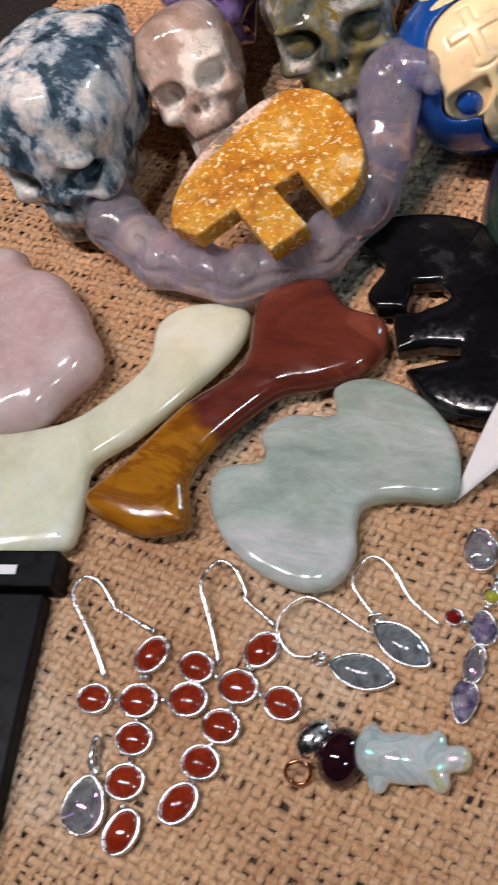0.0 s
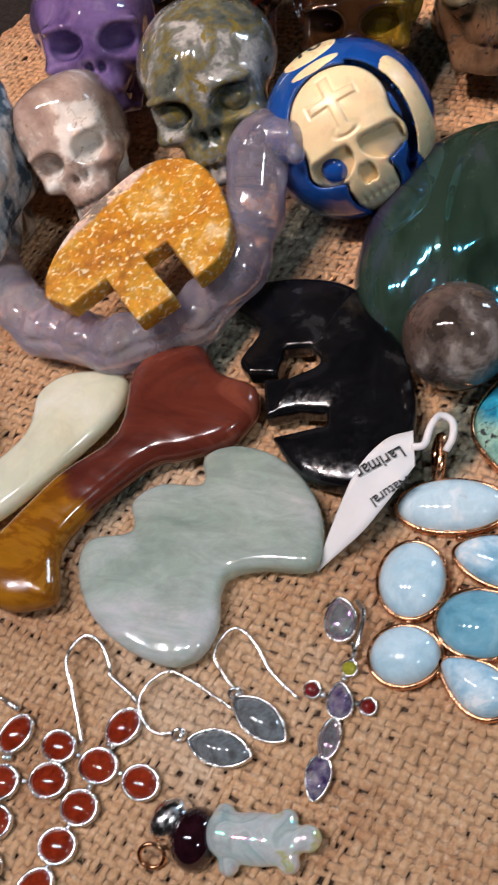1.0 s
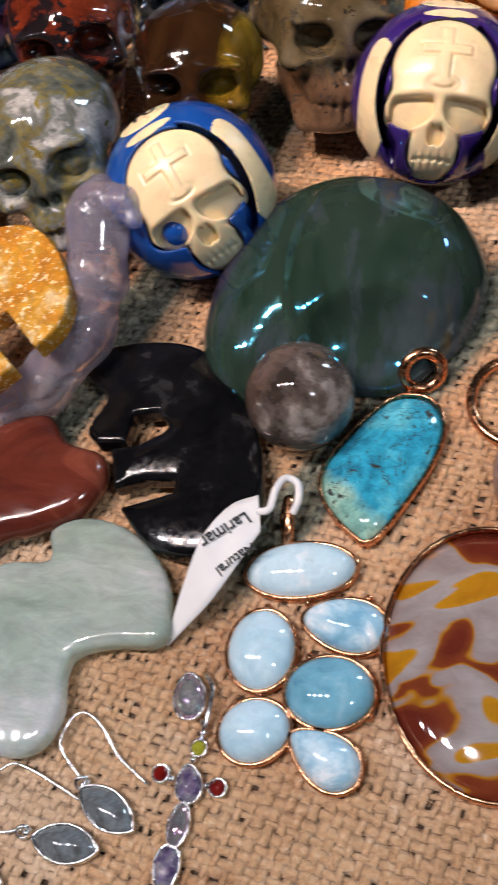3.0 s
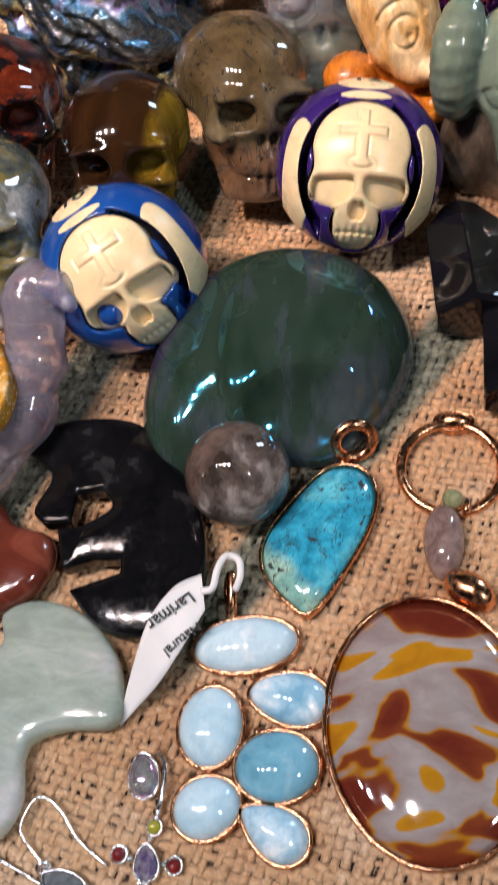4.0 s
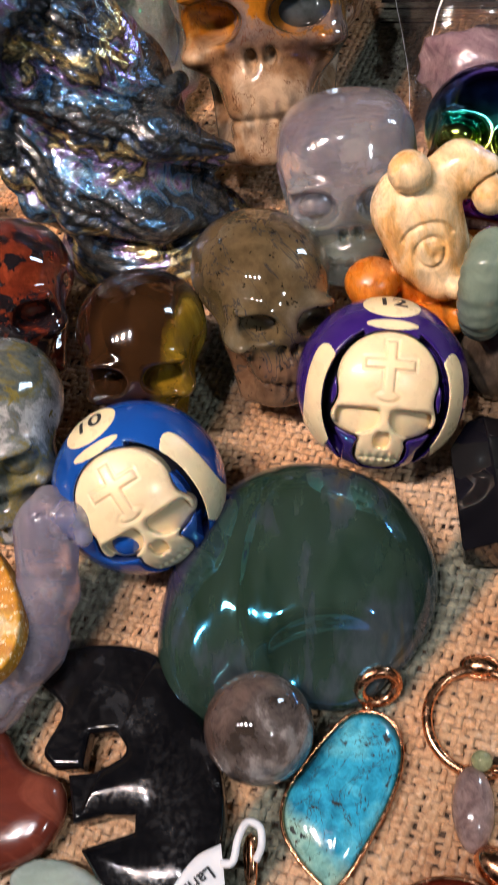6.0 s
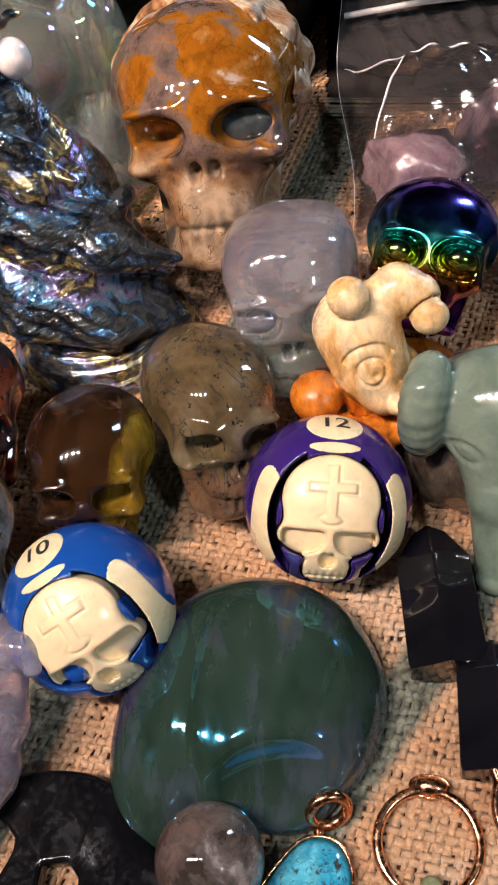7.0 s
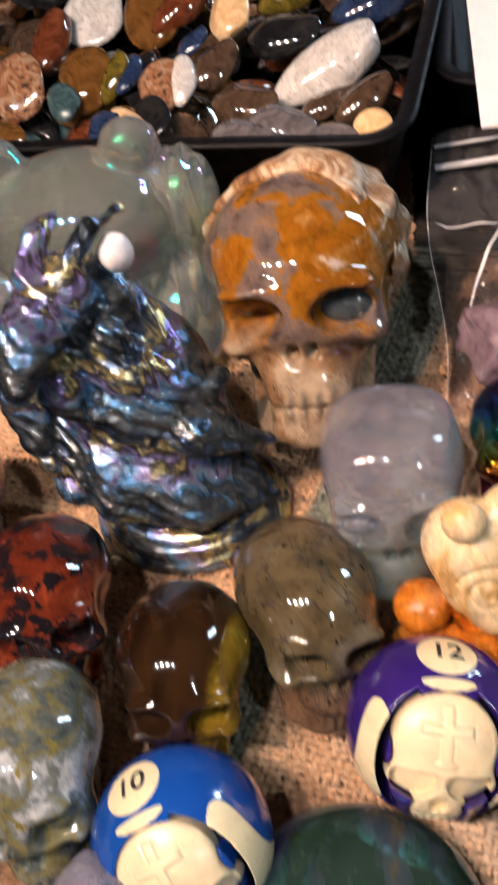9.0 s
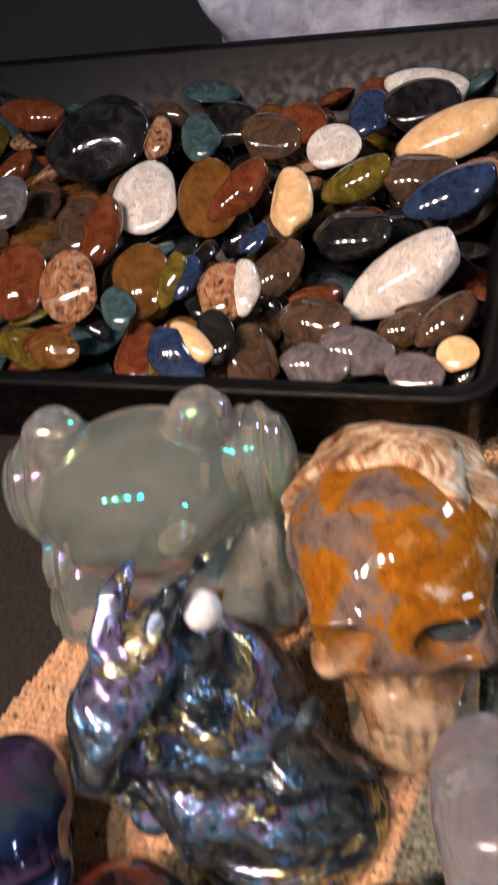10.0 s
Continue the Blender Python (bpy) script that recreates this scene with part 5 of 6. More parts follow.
def opal_bear(P):
    d = ell(P, (0, 0, 0.0042), (0.0118, 0.0062, 0.0042))
    d = smin(d, ell(P, (-0.0085, 0.001, 0.0045), (0.0045, 0.0055, 0.0042)), 0.002)
    for x, y in ((-0.009, 0.0055), (-0.007, -0.006), (0.007, 0.0048), (0.008, -0.0048)):
        d = smin(d, ell(P, (x, y, 0.003), (0.0026, 0.0026, 0.0028)), 0.0015)
    d = smin(d, ell(P, (0.0125, 0.0008, 0.004), (0.0032, 0.0032, 0.003)), 0.0015)
    return d


ob = thing("opal_bear_pendant", pose(-0.058, 0.1265, 0, 0, 0, 8), "dark garnet and carved opal bear pendant with a silver cap", "pendant")
part("opal_bear", nets(opal_bear, (-0.018, -0.012, -0.001), (0.018, 0.011, 0.011), 0.0006), OPAL, ob, "milky opal carved as a small bear").location = (0.0105, 0.0005, 0)
part("garnet", dome(oval(0.0078, 0.0062, 28, 80, (-0.0060, 0)), 0.0085, 0.0), DARK_GARNET, ob, "near-black garnet cabochon")
part("cap", dome(oval(0.0046, 0.0066, 24, -38, (-0.0130, 0.0040)), 0.0080, 0.0), SILVER, ob, "polished silver cap")
part("ring", moved(hoop(0.0032, 0.0006), pose(-0.0165, -0.0045, 0.003, 40, 10, 0)), COPPER, ob)

# larimar pendant and its paper tag
ob = thing("larimar_pendant", pose(-0.010, 0.198, 0), "copper pendant of six pale blue larimar cabochons", "pendant")
for cx, cy, a, b, turn, drop, gem in ((-2, 25, 14.2, 7.4, 7, 0, LARIMAR_PALE), (-10, 2, 8.4, 10.2, 0, 0, LARIMAR_PALE), (11.5, 10, 10.6, 7.6, 172, 0.35, LARIMAR), (9, -8, 10.6, 8.6, 4, 0, LARIMAR_DEEP),
                                      (-9, -19, 8.6, 7.6, 20, 0.1, LARIMAR_PALE), (9, -24, 9.2, 7.0, 150, 0.5, LARIMAR)):
    setting(ob, oval(a / 930, b / 930, 34, turn, (cx / 1000, cy / 1000), drop), 0.0080, gem, COPPER, gem_name="larimar", wire=0.0009, wall=0.26)
knot(ob, mm([(1, 16), (3, 1), (-10, 14), (-9.5, -9.5), (0.5, -14.5), (0, -22), (9, 1), (19, -13), (17, 18)]), 0.0013, COPPER)
part("bail", tube(path_spline(mm([(-7, 33, 2), (-6.5, 38, 5), (-7, 45, 6), (-8.5, 42, 2), (-7.5, 35, 1)]), 6), [0.0016] * 25, 10), COPPER, ob)


UPPER = path_spline(mm([(8.8, 15.5, 13), (2, 11, 15), (-4, 1, 16), (-8.6, -10, 11), (-14.2, -24.4, 1.2)]), 10)
LOWER = path_spline(mm([(10.7, 5, 12), (5.7, -5, 12), (-1, -14.7, 9), (-7.5, -20.3, 5), (-13.6, -25.2, 1.0)]), 10)


def tag_at(s, w):
    """A point of the curling tag: s along it from its neck, w across it, from 0 to 1."""
    at = min(max(s, 0), 1) * (len(UPPER) - 1)
    i = min(int(at), len(UPPER) - 2)
    u, l = (e[i] + (at - i) * (e[i + 1] - e[i]) for e in (UPPER, LOWER))
    p = u + w * (l - u)
    return Vector(p)


def paper_tag():
    V, F, n, k = [], [], 30, 7
    for side in (0.00012, -0.00012):
        for i in range(n + 1):
            s = i / n
            for j in range(k):
                p = tag_at(s, j / (k - 1))
                V.append((p.x, p.y, p.z + side))
    m = (n + 1) * k
    for i in range(n):
        for j in range(k - 1):
            a = i * k + j
            F += [[a, a + 1, a + k + 1, a + k], [m + a, m + a + k, m + a + k + 1, m + a + 1]]
    for i in range(n):
        F += [[i * k, i * k + k, m + i * k + k, m + i * k], [i * k + k - 1, m + i * k + k - 1, m + i * k + 2 * k - 1, i * k + 2 * k - 1]]
    return np.array(V), F


ob = thing("price_tag", pose(-0.033, 0.225, 0), "curled white paper tag with printed stone name", "label")
part("paper", paper_tag(), PAPER, ob)
part("loop", tube(path_spline(mm([(9.2, 10.5, 12.5), (12.5, 11.2, 13), (13.5, 17, 13), (15.5, 21.5, 12), (19, 20.5, 11), (19.6, 16, 10), (18, 12.5, 8)]), 6), 0.0011, 8), PAPER, ob)
sheet = [tag_at(i / 60, j / 16) for i in range(61) for j in range(17)]
for word, wx, wy, size in (("Natural", 0.0052, -0.0038, 0.0040), ("Larimar", 0.0016, 0.0037, 0.0048)):
    def bend(co, wx=wx, wy=wy):
        x, y = wx - 0.75 * co.x + 0.66 * co.y, wy - 0.66 * co.x - 0.75 * co.y
        near = min(sheet, key=lambda p: (p.x - x) ** 2 + (p.y - y) ** 2)
        return Vector((x, y, near.z + 0.0007))
    part("printed_word", letters(word, size, bend), INK, ob, "printed word %s" % word)

ob = thing("turquoise_pendant", pose(0.008, 0.258, 0), "copper-set turquoise pendant with dark veins", "pendant")
setting(ob, spline(mm([(4.5, 22), (13, 20.5), (17, 12.3), (15, 1.2), (8.4, -12), (-0.9, -25.5), (-7, -23.6), (-15.4, -14), (-16.8, -4.4), (-11.6, 5.9), (-2.3, 17.6)])[::-1], 4), 0.0072, TURQUOISE, COPPER, gem_name="turquoise", wire=0.0008)
part("bail", joined([moved(hoop(0.0058, 0.0019, 28, 8), pose(0.0105, 0.0292, 0.0062, 62, 0, 20))]), COPPER, ob)
knot(ob, mm([(7, 24)]), 0.0018, COPPER)

ob = thing("jasper_pendant", pose(0.0385, 0.2015, 0), "large oval noreena jasper pendant in a copper rim", "pendant")
setting(ob, oval(0.0268, 0.0345, 48, 4), 0.0070, NOREENA, COPPER, gem_name="jasper", wire=0.0009, wall=0.55)
part("bail", moved(dome(oval(0.0080, 0.0050, 24, -35), 0.0070, 0.0), pose(0.0125, 0.0375, 0.001)), COPPER, ob)


def copper_ring(x, y, m, gem):
    ob = thing("copper_ring", Matrix.Translation((x, y, 0)) @ m, "open copper ring with small stone drops", "ring", "copper rings")
    part("band", moved(hoop(0.0150, 0.0016, 44, 10), pose(0, 0, 0.0016, 4, 3, 0)), COPPER, ob)
    setting(ob, oval(0.0058, 0.0032, 22, -6, (0.0015, 0.0160)), 0.0050, COPPER, COPPER, gem_name="top_leaf")
    part("bead", bead((0, -0.0120, 0.0045), 0.0031, 16, 10), PREHNITE, ob, "pale green round bead")
    part("drop", moved(dome(oval(0.0118, 0.0062, 28, -92, (-0.003, -0.0245), 0.12), 0.0085, 0.0), pose(0, 0, 0.0)), gem, ob, "brownish grey polished drop")
    knot(ob, mm([(-4, -14), (4, -14)]), 0.0016, COPPER)
    return ob


copper_ring(0.0475, 0.279, Matrix(), SMOKY_DROP)
copper_ring(0.0830, 0.289, pose(0, 0, 0, 0, 0, 25), SMOKY_DROP)

# display box at the front edge
ob = thing("jewellery_box", pose(-0.1505, 0.0915, 0, 0, 0, 0), "black glossy jewellery box with a raised lid edge", "box")
part("body", box(-0.075, -0.045, 0.0, 0.0, 0.062, 0.006, 0.0008), BLACK_PLASTIC, ob)
part("lid_edge", box(-0.075, 0.0625, 0.0, 0.004, 0.074, 0.010, 0.0008), BLACK_PLASTIC, ob)
for k, w in enumerate((0.008,)):
    part("printed_mark", box(-0.0165, 0.0660, 0.0102, -0.0165 + w, 0.0690, 0.0105, 0), PAPER, ob, "small white printed mark")
ob.rotation_euler = (0, 0, radians(8))

# ---- figures at the back ----
AURA_GLASS = coated("smoke_aura_glass", [(0.0, (0.035, 0.042, 0.044)), (0.20, (0.17, 0.19, 0.20)), (0.30, (0.06, 0.09, 0.13)), (0.38, (0.16, 0.42, 0.80)), (0.44, (0.32, 0.46, 0.52)), (0.52, (0.36, 0.28, 0.62)), (0.60, (0.07, 0.075, 0.08)), (0.72, (0.70, 0.60, 0.28)), (0.80, (0.20, 0.22, 0.20)), (0.90, (0.06, 0.10, 0.18)), (1.0, (0.030, 0.035, 0.037))], (0.5, -0.3, 1.0), 34, 75, 1.3, 0.11, 0.8, 0.0, grain=0.9)
FROG_GLASS = stone("pale_aura_glass", [(0.34, (0.60, 0.70, 0.62)), (0.52, (0.76, 0.86, 0.80)), (0.68, (0.94, 0.99, 0.97))], 40, 0.4, rough=0.05, film=(300, 120, 18), film_ior=2.1, trans=0.86, sss=0.3, metal=0.0, coat=0.0, mottle=0.10, bump=0.10)
SOAPSTONE = stone("carved_soapstone", [(0.30, (0.52, 0.20, 0.04)), (0.42, (0.72, 0.43, 0.16)), (0.54, (0.82, 0.62, 0.35)), (0.75, (0.88, 0.76, 0.52))], 34, 1.4, stretch=(1.5, 1, 0.8), rough=0.30, coat=0.0, bump=0.2, zone=([(0.35, (0.46, 0.11, 0.008)), (0.6, (0.60, 0.20, 0.02)), (0.75, (0.70, 0.34, 0.08))], (-0.30, 0, -1), -0.046, 0.008, 0.012))
AVENTURINE = stone("green_aventurine", [(0.3, (0.11, 0.165, 0.13)), (0.55, (0.18, 0.245, 0.195)), (0.75, (0.30, 0.36, 0.31))], 40, 1.0, rough=0.12, sss=0.2, mottle=0.1)
SMOKY_BASE = stone("grey_brown_stone", [(0.3, (0.06, 0.05, 0.04)), (0.6, (0.16, 0.13, 0.10)), (0.8, (0.28, 0.24, 0.20))], 50, 1.6, stretch=(1, 1, 0.4), rough=0.14)


def dragon(P):
    x, y, z = P.T
    # round foot with shell-like rings
    rho = np.hypot((x - 0.002) / 0.043, (y + 0.002) / 0.034)
    foot = ell(P, (0.002, -0.002, 0.0), (0.043, 0.034, 0.026)) + 0.00045 * np.sin(rho * 62) * (y < 0.012)
    d = smin(foot, chain(P, [(0.002, 0.012, 0.018), (-0.010, 0.018, 0.060), (-0.016, 0.022, 0.100)], [0.027, 0.029, 0.019], 0.012), 0.004)
    # broad folds that sweep up from the foot's corner
    for k in range(5):
        q = k / 4
        d = smin(d, chain(P, [(0.040 - 0.010 * q, -0.006 + 0.010 * q, 0.015 + 0.012 * q), (0.012 - 0.006 * q, -0.021 + 0.006 * q, 0.026 + 0.013 * q), (-0.018, -0.020 + 0.007 * q, 0.036 + 0.015 * q), (-0.040 + 0.006 * q, -0.004 + 0.010 * q, 0.056 + 0.014 * q)], [0.003, 0.0075, 0.0085, 0.005], 0.004), 0.0012)
    # the wing whose tip stands off to the side
    for k in range(3):
        d = smin(d, chain(P, [(-0.008, 0.002 + 0.006 * k, 0.058 + 0.005 * k), (0.018, -0.004 + 0.004 * k, 0.056 - 0.003 * k), (0.041 - 0.004 * k, 0.001 + 0.003 * k, 0.043 - 0.006 * k)], [0.011, 0.0095, 0.003], 0.004), 0.0012)
    # tufts down the neck
    for k in range(6):
        q = k / 5
        d = smin(d, chain(P, [(-0.030 + 0.030 * q, 0.004, 0.104 - 0.012 * (k % 2)), (-0.026 + 0.038 * q, -0.006 + 0.012 * q, 0.088 - 0.014 * (k % 3)), (-0.018 + 0.044 * q, -0.010 + 0.026 * q, 0.070 - 0.005 * (k % 2))], [0.006, 0.0085, 0.0025], 0.004), 0.001)
    for k in range(4):
        d = smin(d, chain(P, [(-0.042 + 0.004 * k, 0.012, 0.098 - 0.012 * k), (-0.050 + 0.004 * k, 0.000 - 0.004 * k, 0.072 - 0.012 * k), (-0.040 + 0.004 * k, -0.012, 0.030 - 0.004 * k)], [0.005, 0.007, 0.003], 0.004), 0.0012)
    # head with a blunt muzzle and two swept horns
    d = smin(d, chain(P, [(-0.022, 0.012, 0.116), (-0.030, -0.006, 0.114), (-0.034, -0.020, 0.104)], [0.014, 0.0105, 0.0065], 0.004), 0.003)
    for e in (-1, 1):
        d = smin(d, chain(P, [(-0.022 + e * 0.007, 0.012, 0.126), (-0.016 + e * 0.010, 0.024, 0.134), (-0.010 + e * 0.012, 0.038, 0.132)], [0.005, 0.0035, 0.0015], 0.002), 0.0015)
    lean = x * 0.8 + z * 1.1 + 0.004 * np.sin(y * 160)
    d = d + (0.0006 * np.sin(lean * 900) + 0.0010 * np.sin(x * 210 + z * 90) * np.sin(z * 260 - y * 170)) * np.clip((z - 0.024) / 0.01, 0, 1)
    return smax(d, -z, 0.002)


PEARL = stone("white_glass", [(0.35, (0.62, 0.62, 0.64)), (0.65, (0.84, 0.84, 0.86))], 90, 0.8, rough=0.06, mottle=0.05)
me = mesh_of("dragon_figurine", *nets(dragon, (-0.064, -0.044, -0.004), (0.052, 0.062, 0.146), 0.0012))
me.materials.append(AURA_GLASS)
ball = nets(lambda P: ell(P, (0.000, 0.024, 0.123), (0.0064, 0.0064, 0.0074)), (-0.012, 0.012, 0.112), (0.012, 0.036, 0.138), 0.0012)
solid("dragon_figurine", add_skin(me, ball, PEARL), None, pose(-0.080, 0.490, 0), "dark glass dragon figurine with a rainbow coat on a round base", "figurine")


def frog(P):
    x, y, z = P.T
    A = P.copy()
    A[:, 0] = np.abs(A[:, 0])
    d = ell(P, (0, 0.006, 0.034), (0.050, 0.044, 0.036))
    d = smin(d, ell(P, (0, -0.008, 0.072), (0.046, 0.038, 0.030)), 0.012)
    d = smin(d, ell(A, (0.031, 0.004, 0.098), (0.0135, 0.013, 0.0135)), 0.005)
    d = smin(d, ell(A, (0.047, 0.004, 0.066), (0.018, 0.024, 0.026)), 0.006)
    d = smin(d, ell(A, (0.018, -0.036, 0.074), (0.011, 0.010, 0.011)), 0.003)
    d = smin(d, chain(A, [(0.044, -0.020, 0.040), (0.034, -0.042, 0.022), (0.020, -0.050, 0.008)], [0.013, 0.010, 0.009], 0.006), 0.006)
    d = smin(d, ell(A, (0.044, -0.020, 0.014), (0.018, 0.028, 0.015)), 0.008)
    d = d + 0.0009 * np.sin(A[:, 0] * 700) * np.exp(-((A[:, 0] - 0.052) / 0.012) ** 2) + 0.0015 * np.exp(-((z - 0.058 + 8 * x * x) / 0.0025) ** 2) * (y < -0.02)
    return smax(d, -z, 0.002)


solid("frog_figurine", nets(frog, (-0.074, -0.066, -0.004), (0.074, 0.058, 0.118), 0.0019), FROG_GLASS, pose(-0.130, 0.606, 0, 0, 0, 4), "pale green clear glass frog figurine with an iridescent sheen", "figurine")


def carved_figure(P):
    x, y, z = P.T
    d = ell(P, (0.010, 0.008, 0.014), (0.026, 0.022, 0.016))
    d = smin(d, ell(P, (0.002, 0.0, 0.030), (0.017, 0.016, 0.018)), 0.008)
    # tilted head, broad muzzle, round nose
    d = smin(d, chain(P, [(-0.004, 0.002, 0.060), (-0.001, -0.005, 0.048)], [0.0150, 0.0135], 0.004), 0.003)
    d = smin(d, ell(P, (0.003, -0.0155, 0.0415), (0.0095, 0.0070, 0.0065)), 0.004)
    d = smin(d, ell(P, (0.005, -0.0215, 0.0440), (0.0040, 0.0040, 0.0036)), 0.0008)
    # ears: a ball, and a rolled one
    d = smin(d, ell(P, (-0.006, -0.001, 0.0785), (0.0068, 0.0066, 0.0066)), 0.001)
    d = smin(d, chain(P, [(0.004, 0.004, 0.068), (0.011, 0.006, 0.070), (0.017, 0.004, 0.067)], [0.0080, 0.0085, 0.0080], 0.002), 0.002)
    d = smin(d, ell(P, (0.0200, -0.003, 0.0640), (0.0064, 0.0056, 0.0064)), 0.0006)
    d = smax(d, -(np.abs(np.linalg.norm(P - Pn((0.0200, -0.003, 0.0640)), axis=1) - 0.0074) - 0.0005), 0.0005)
    # arm with fingers, ruffled scarf, foot
    d = smin(d, ell(P, (-0.021, -0.006, 0.036), (0.0100, 0.0100, 0.0085)), 0.002)
    d = smin(d, chain(P, [(-0.020, -0.012, 0.027), (-0.006, -0.021, 0.027), (0.014, -0.018, 0.027)], [0.0065, 0.0068, 0.0055], 0.004), 0.001)
    d = smin(d, ell(P, (-0.024, -0.010, 0.016), (0.0095, 0.009, 0.008)), 0.002)
    d = d + 0.0009 * np.abs(np.sin(x * 560)) * np.exp(-((z - 0.029) / 0.006) ** 2) * (y < -0.004)
    # eye, brow and smile cut into the face
    face = (y < -0.004) * (z > 0.036)
    ex, ez = x + 0.0020, z - 0.0560
    groove = np.exp(-((np.hypot(ex, ez) - 0.0048) / 0.0006) ** 2) + np.exp(-((np.hypot(ex - 0.0016, ez + 0.0014) - 0.0004) / 0.0009) ** 2)
    groove = groove + np.exp(-((np.hypot(ex + 0.0005, ez - 0.001) - 0.0082) / 0.0006) ** 2) * (ez > 0.003)
    groove = groove + np.exp(-((z - 0.0385 - 18 * (x - 0.003) ** 2) / 0.0006) ** 2) * (np.abs(x - 0.001) < 0.009)
    d = d + 0.0011 * np.clip(groove, 0, 1) * face
    return smax(d, -z, 0.002)


solid("carved_figurine", nets(carved_figure, (-0.038, -0.036, -0.004), (0.046, 0.036, 0.092), 0.0008), SOAPSTONE, pose(0.0385, 0.430, 0, 0, 0, 8), "small orange and cream carved soapstone figurine", "figurine")


def ram_head(P):
    A = P.copy()
    A[:, 0] = np.abs(A[:, 0])
    x, y, z = A.T
    d = ell(P, (0, 0.003, 0.046), (0.0245, 0.020, 0.020))
    d = smin(d, chain(P, [(0, -0.008, 0.042), (0, -0.020, 0.029)], [0.0165, 0.0125], 0.006), 0.006)
    # nose block with a ridge and a flat tip
    d = smin(d, chain(P, [(0, -0.022, 0.024), (0, -0.034, 0.008)], [0.0112, 0.0092], 0.004), 0.0012)
    d = smin(d, cap(P, (0, -0.026, 0.036), (0, -0.033, 0.026), 0.0022, 0.0012), 0.001)
    d = smin(d, ell(P, (0, -0.040, 0.005), (0.0088, 0.006, 0.0055)), 0.0012)
    # horns that curl into rings at the cheeks
    a = np.arange(0, 300, 30)
    ring = [(0.0235 + 0.0035 * math.sin(radians(q)), 0.004 - 0.0125 * math.sin(radians(q)), 0.049 + 0.0145 * math.cos(radians(q))) for q in a]
    horn = chain(A, ring, [0.0066 - 0.0030 * k / len(a) for k in range(len(a))], 0.005)
    turn = np.arctan2(z - 0.049, -(y - 0.004))
    d = smin(d, horn + 0.00018 * np.sin(turn * 22), 0.003)
    d = smax(d, -ell(A, (0.025, -0.002, 0.048), (0.010, 0.0060, 0.0075)), 0.001)
    # eyes, brow wrinkles
    eye = np.hypot((x - 0.0125) / 1.5, z - 0.0475 + 0.3 * (x - 0.0125))
    d = d + 0.0010 * np.exp(-((eye - 0.0030) / 0.0006) ** 2) * (y < -0.004)
    d = d + 0.0006 * np.exp(-(((z * 1000) % 2.6 - 1.3) / 0.5) ** 2) * (x < 0.004) * (z > 0.046) * (z < 0.058) * (y < 0)
    return d


def ram_base(P):
    d = ell(P, (-0.003, 0.010, 0.014), (0.029, 0.028, 0.038))
    d = d + 0.0022 * np.sin(P[:, 0] * 260 + np.sin(P[:, 1] * 150)) * np.sin(P[:, 2] * 90 + 1)
    return smax(d, -P[:, 2], 0.002)


me = mesh_of("ram_carving", *nets(ram_head, (-0.052, -0.05, -0.002), (0.052, 0.042, 0.08), 0.0012))
me.materials.append(AVENTURINE)
ram = solid("ram_carving", add_skin(me, nets(ram_base, (-0.036, -0.024, -0.004), (0.036, 0.048, 0.052), 0.0015), SMOKY_BASE), None, pose(0.0805, 0.402, 0, 0, 0, -4), "pale green aventurine ram head carving on a rough grey base", "carving")


def dark_point(P):
    d = cap(P, (0, 0, 0.0), (0.002, 0.004, 0.050), 0.020, 0.013)
    d = d + 0.0014 * np.sin(np.arctan2(P[:, 1], P[:, 0]) * 14) + 0.0006 * np.sin(P[:, 2] * 500)
    return smax(d, -P[:, 2], 0.002)


solid("ridged_stone", nets(dark_point, (-0.028, -0.028, -0.004), (0.028, 0.034, 0.07), 0.0014), NAVY_AURA, pose(0.116, 0.488, 0), "dark ridged purple-black stone standing upright", "raw stone")


# ---- bag of amethyst ----
def lump(P, seed, r):
    g = np.random.default_rng(seed)
    d = np.linalg.norm(P / Pn(r), axis=1) - 1
    for _ in range(16):
        n = g.normal(size=3)
        n /= np.linalg.norm(n)
        d = smax(d, (P / Pn(r)) @ n - g.uniform(0.62, 0.9), 0.02)
    d = d + 0.05 * np.sin(P[:, 0] / r[0] * 4 + seed) * np.sin(P[:, 1] / r[1] * 5) + 0.025 * np.sin(P[:, 0] / r[0] * 13) * np.sin(P[:, 2] / r[2] * 11 + P[:, 1] / r[1] * 7)
    return d * min(r)


def pebble_mesh(seed, r, step):
    r = Pn(r)
    return nets(lambda P: lump(P, seed, r), -r * 1.1, r * 1.1, step)


ROUGH_AMETHYST = stone("raw_amethyst", [(0.3, (0.22, 0.14, 0.18)), (0.55, (0.34, 0.25, 0.29)), (0.75, (0.56, 0.46, 0.50))], 45, 1.6, rough=0.22, sss=0.4, bump=0.5, mottle=0.2, trans=0.3, coat=0.0)
for k, (x, y, r) in enumerate(((0.060, 0.558, (0.027, 0.026, 0.021)), (0.101, 0.572, (0.026, 0.028, 0.023)), (0.132, 0.555, (0.022, 0.02, 0.018)))):
    solid("raw_amethyst", pebble_mesh(20 + k, r, 0.0022), ROUGH_AMETHYST, pose(x, y, r[2] * 0.80, 0, 0, 30 * k), "rough mauve amethyst chunk in a plastic bag", "raw stone", "amethyst chunks")


FOLDS = (((0.02, 0.66), (0.24, 0.44), 0.007), ((0.24, 0.44), (0.52, 0.40), 0.006), ((0.24, 0.44), (0.06, 0.22), 0.006), ((0.56, 0.72), (0.72, 0.40), 0.007), ((0.72, 0.40), (0.95, 0.56), 0.006), ((0.60, 0.10), (0.66, 0.36), 0.005))


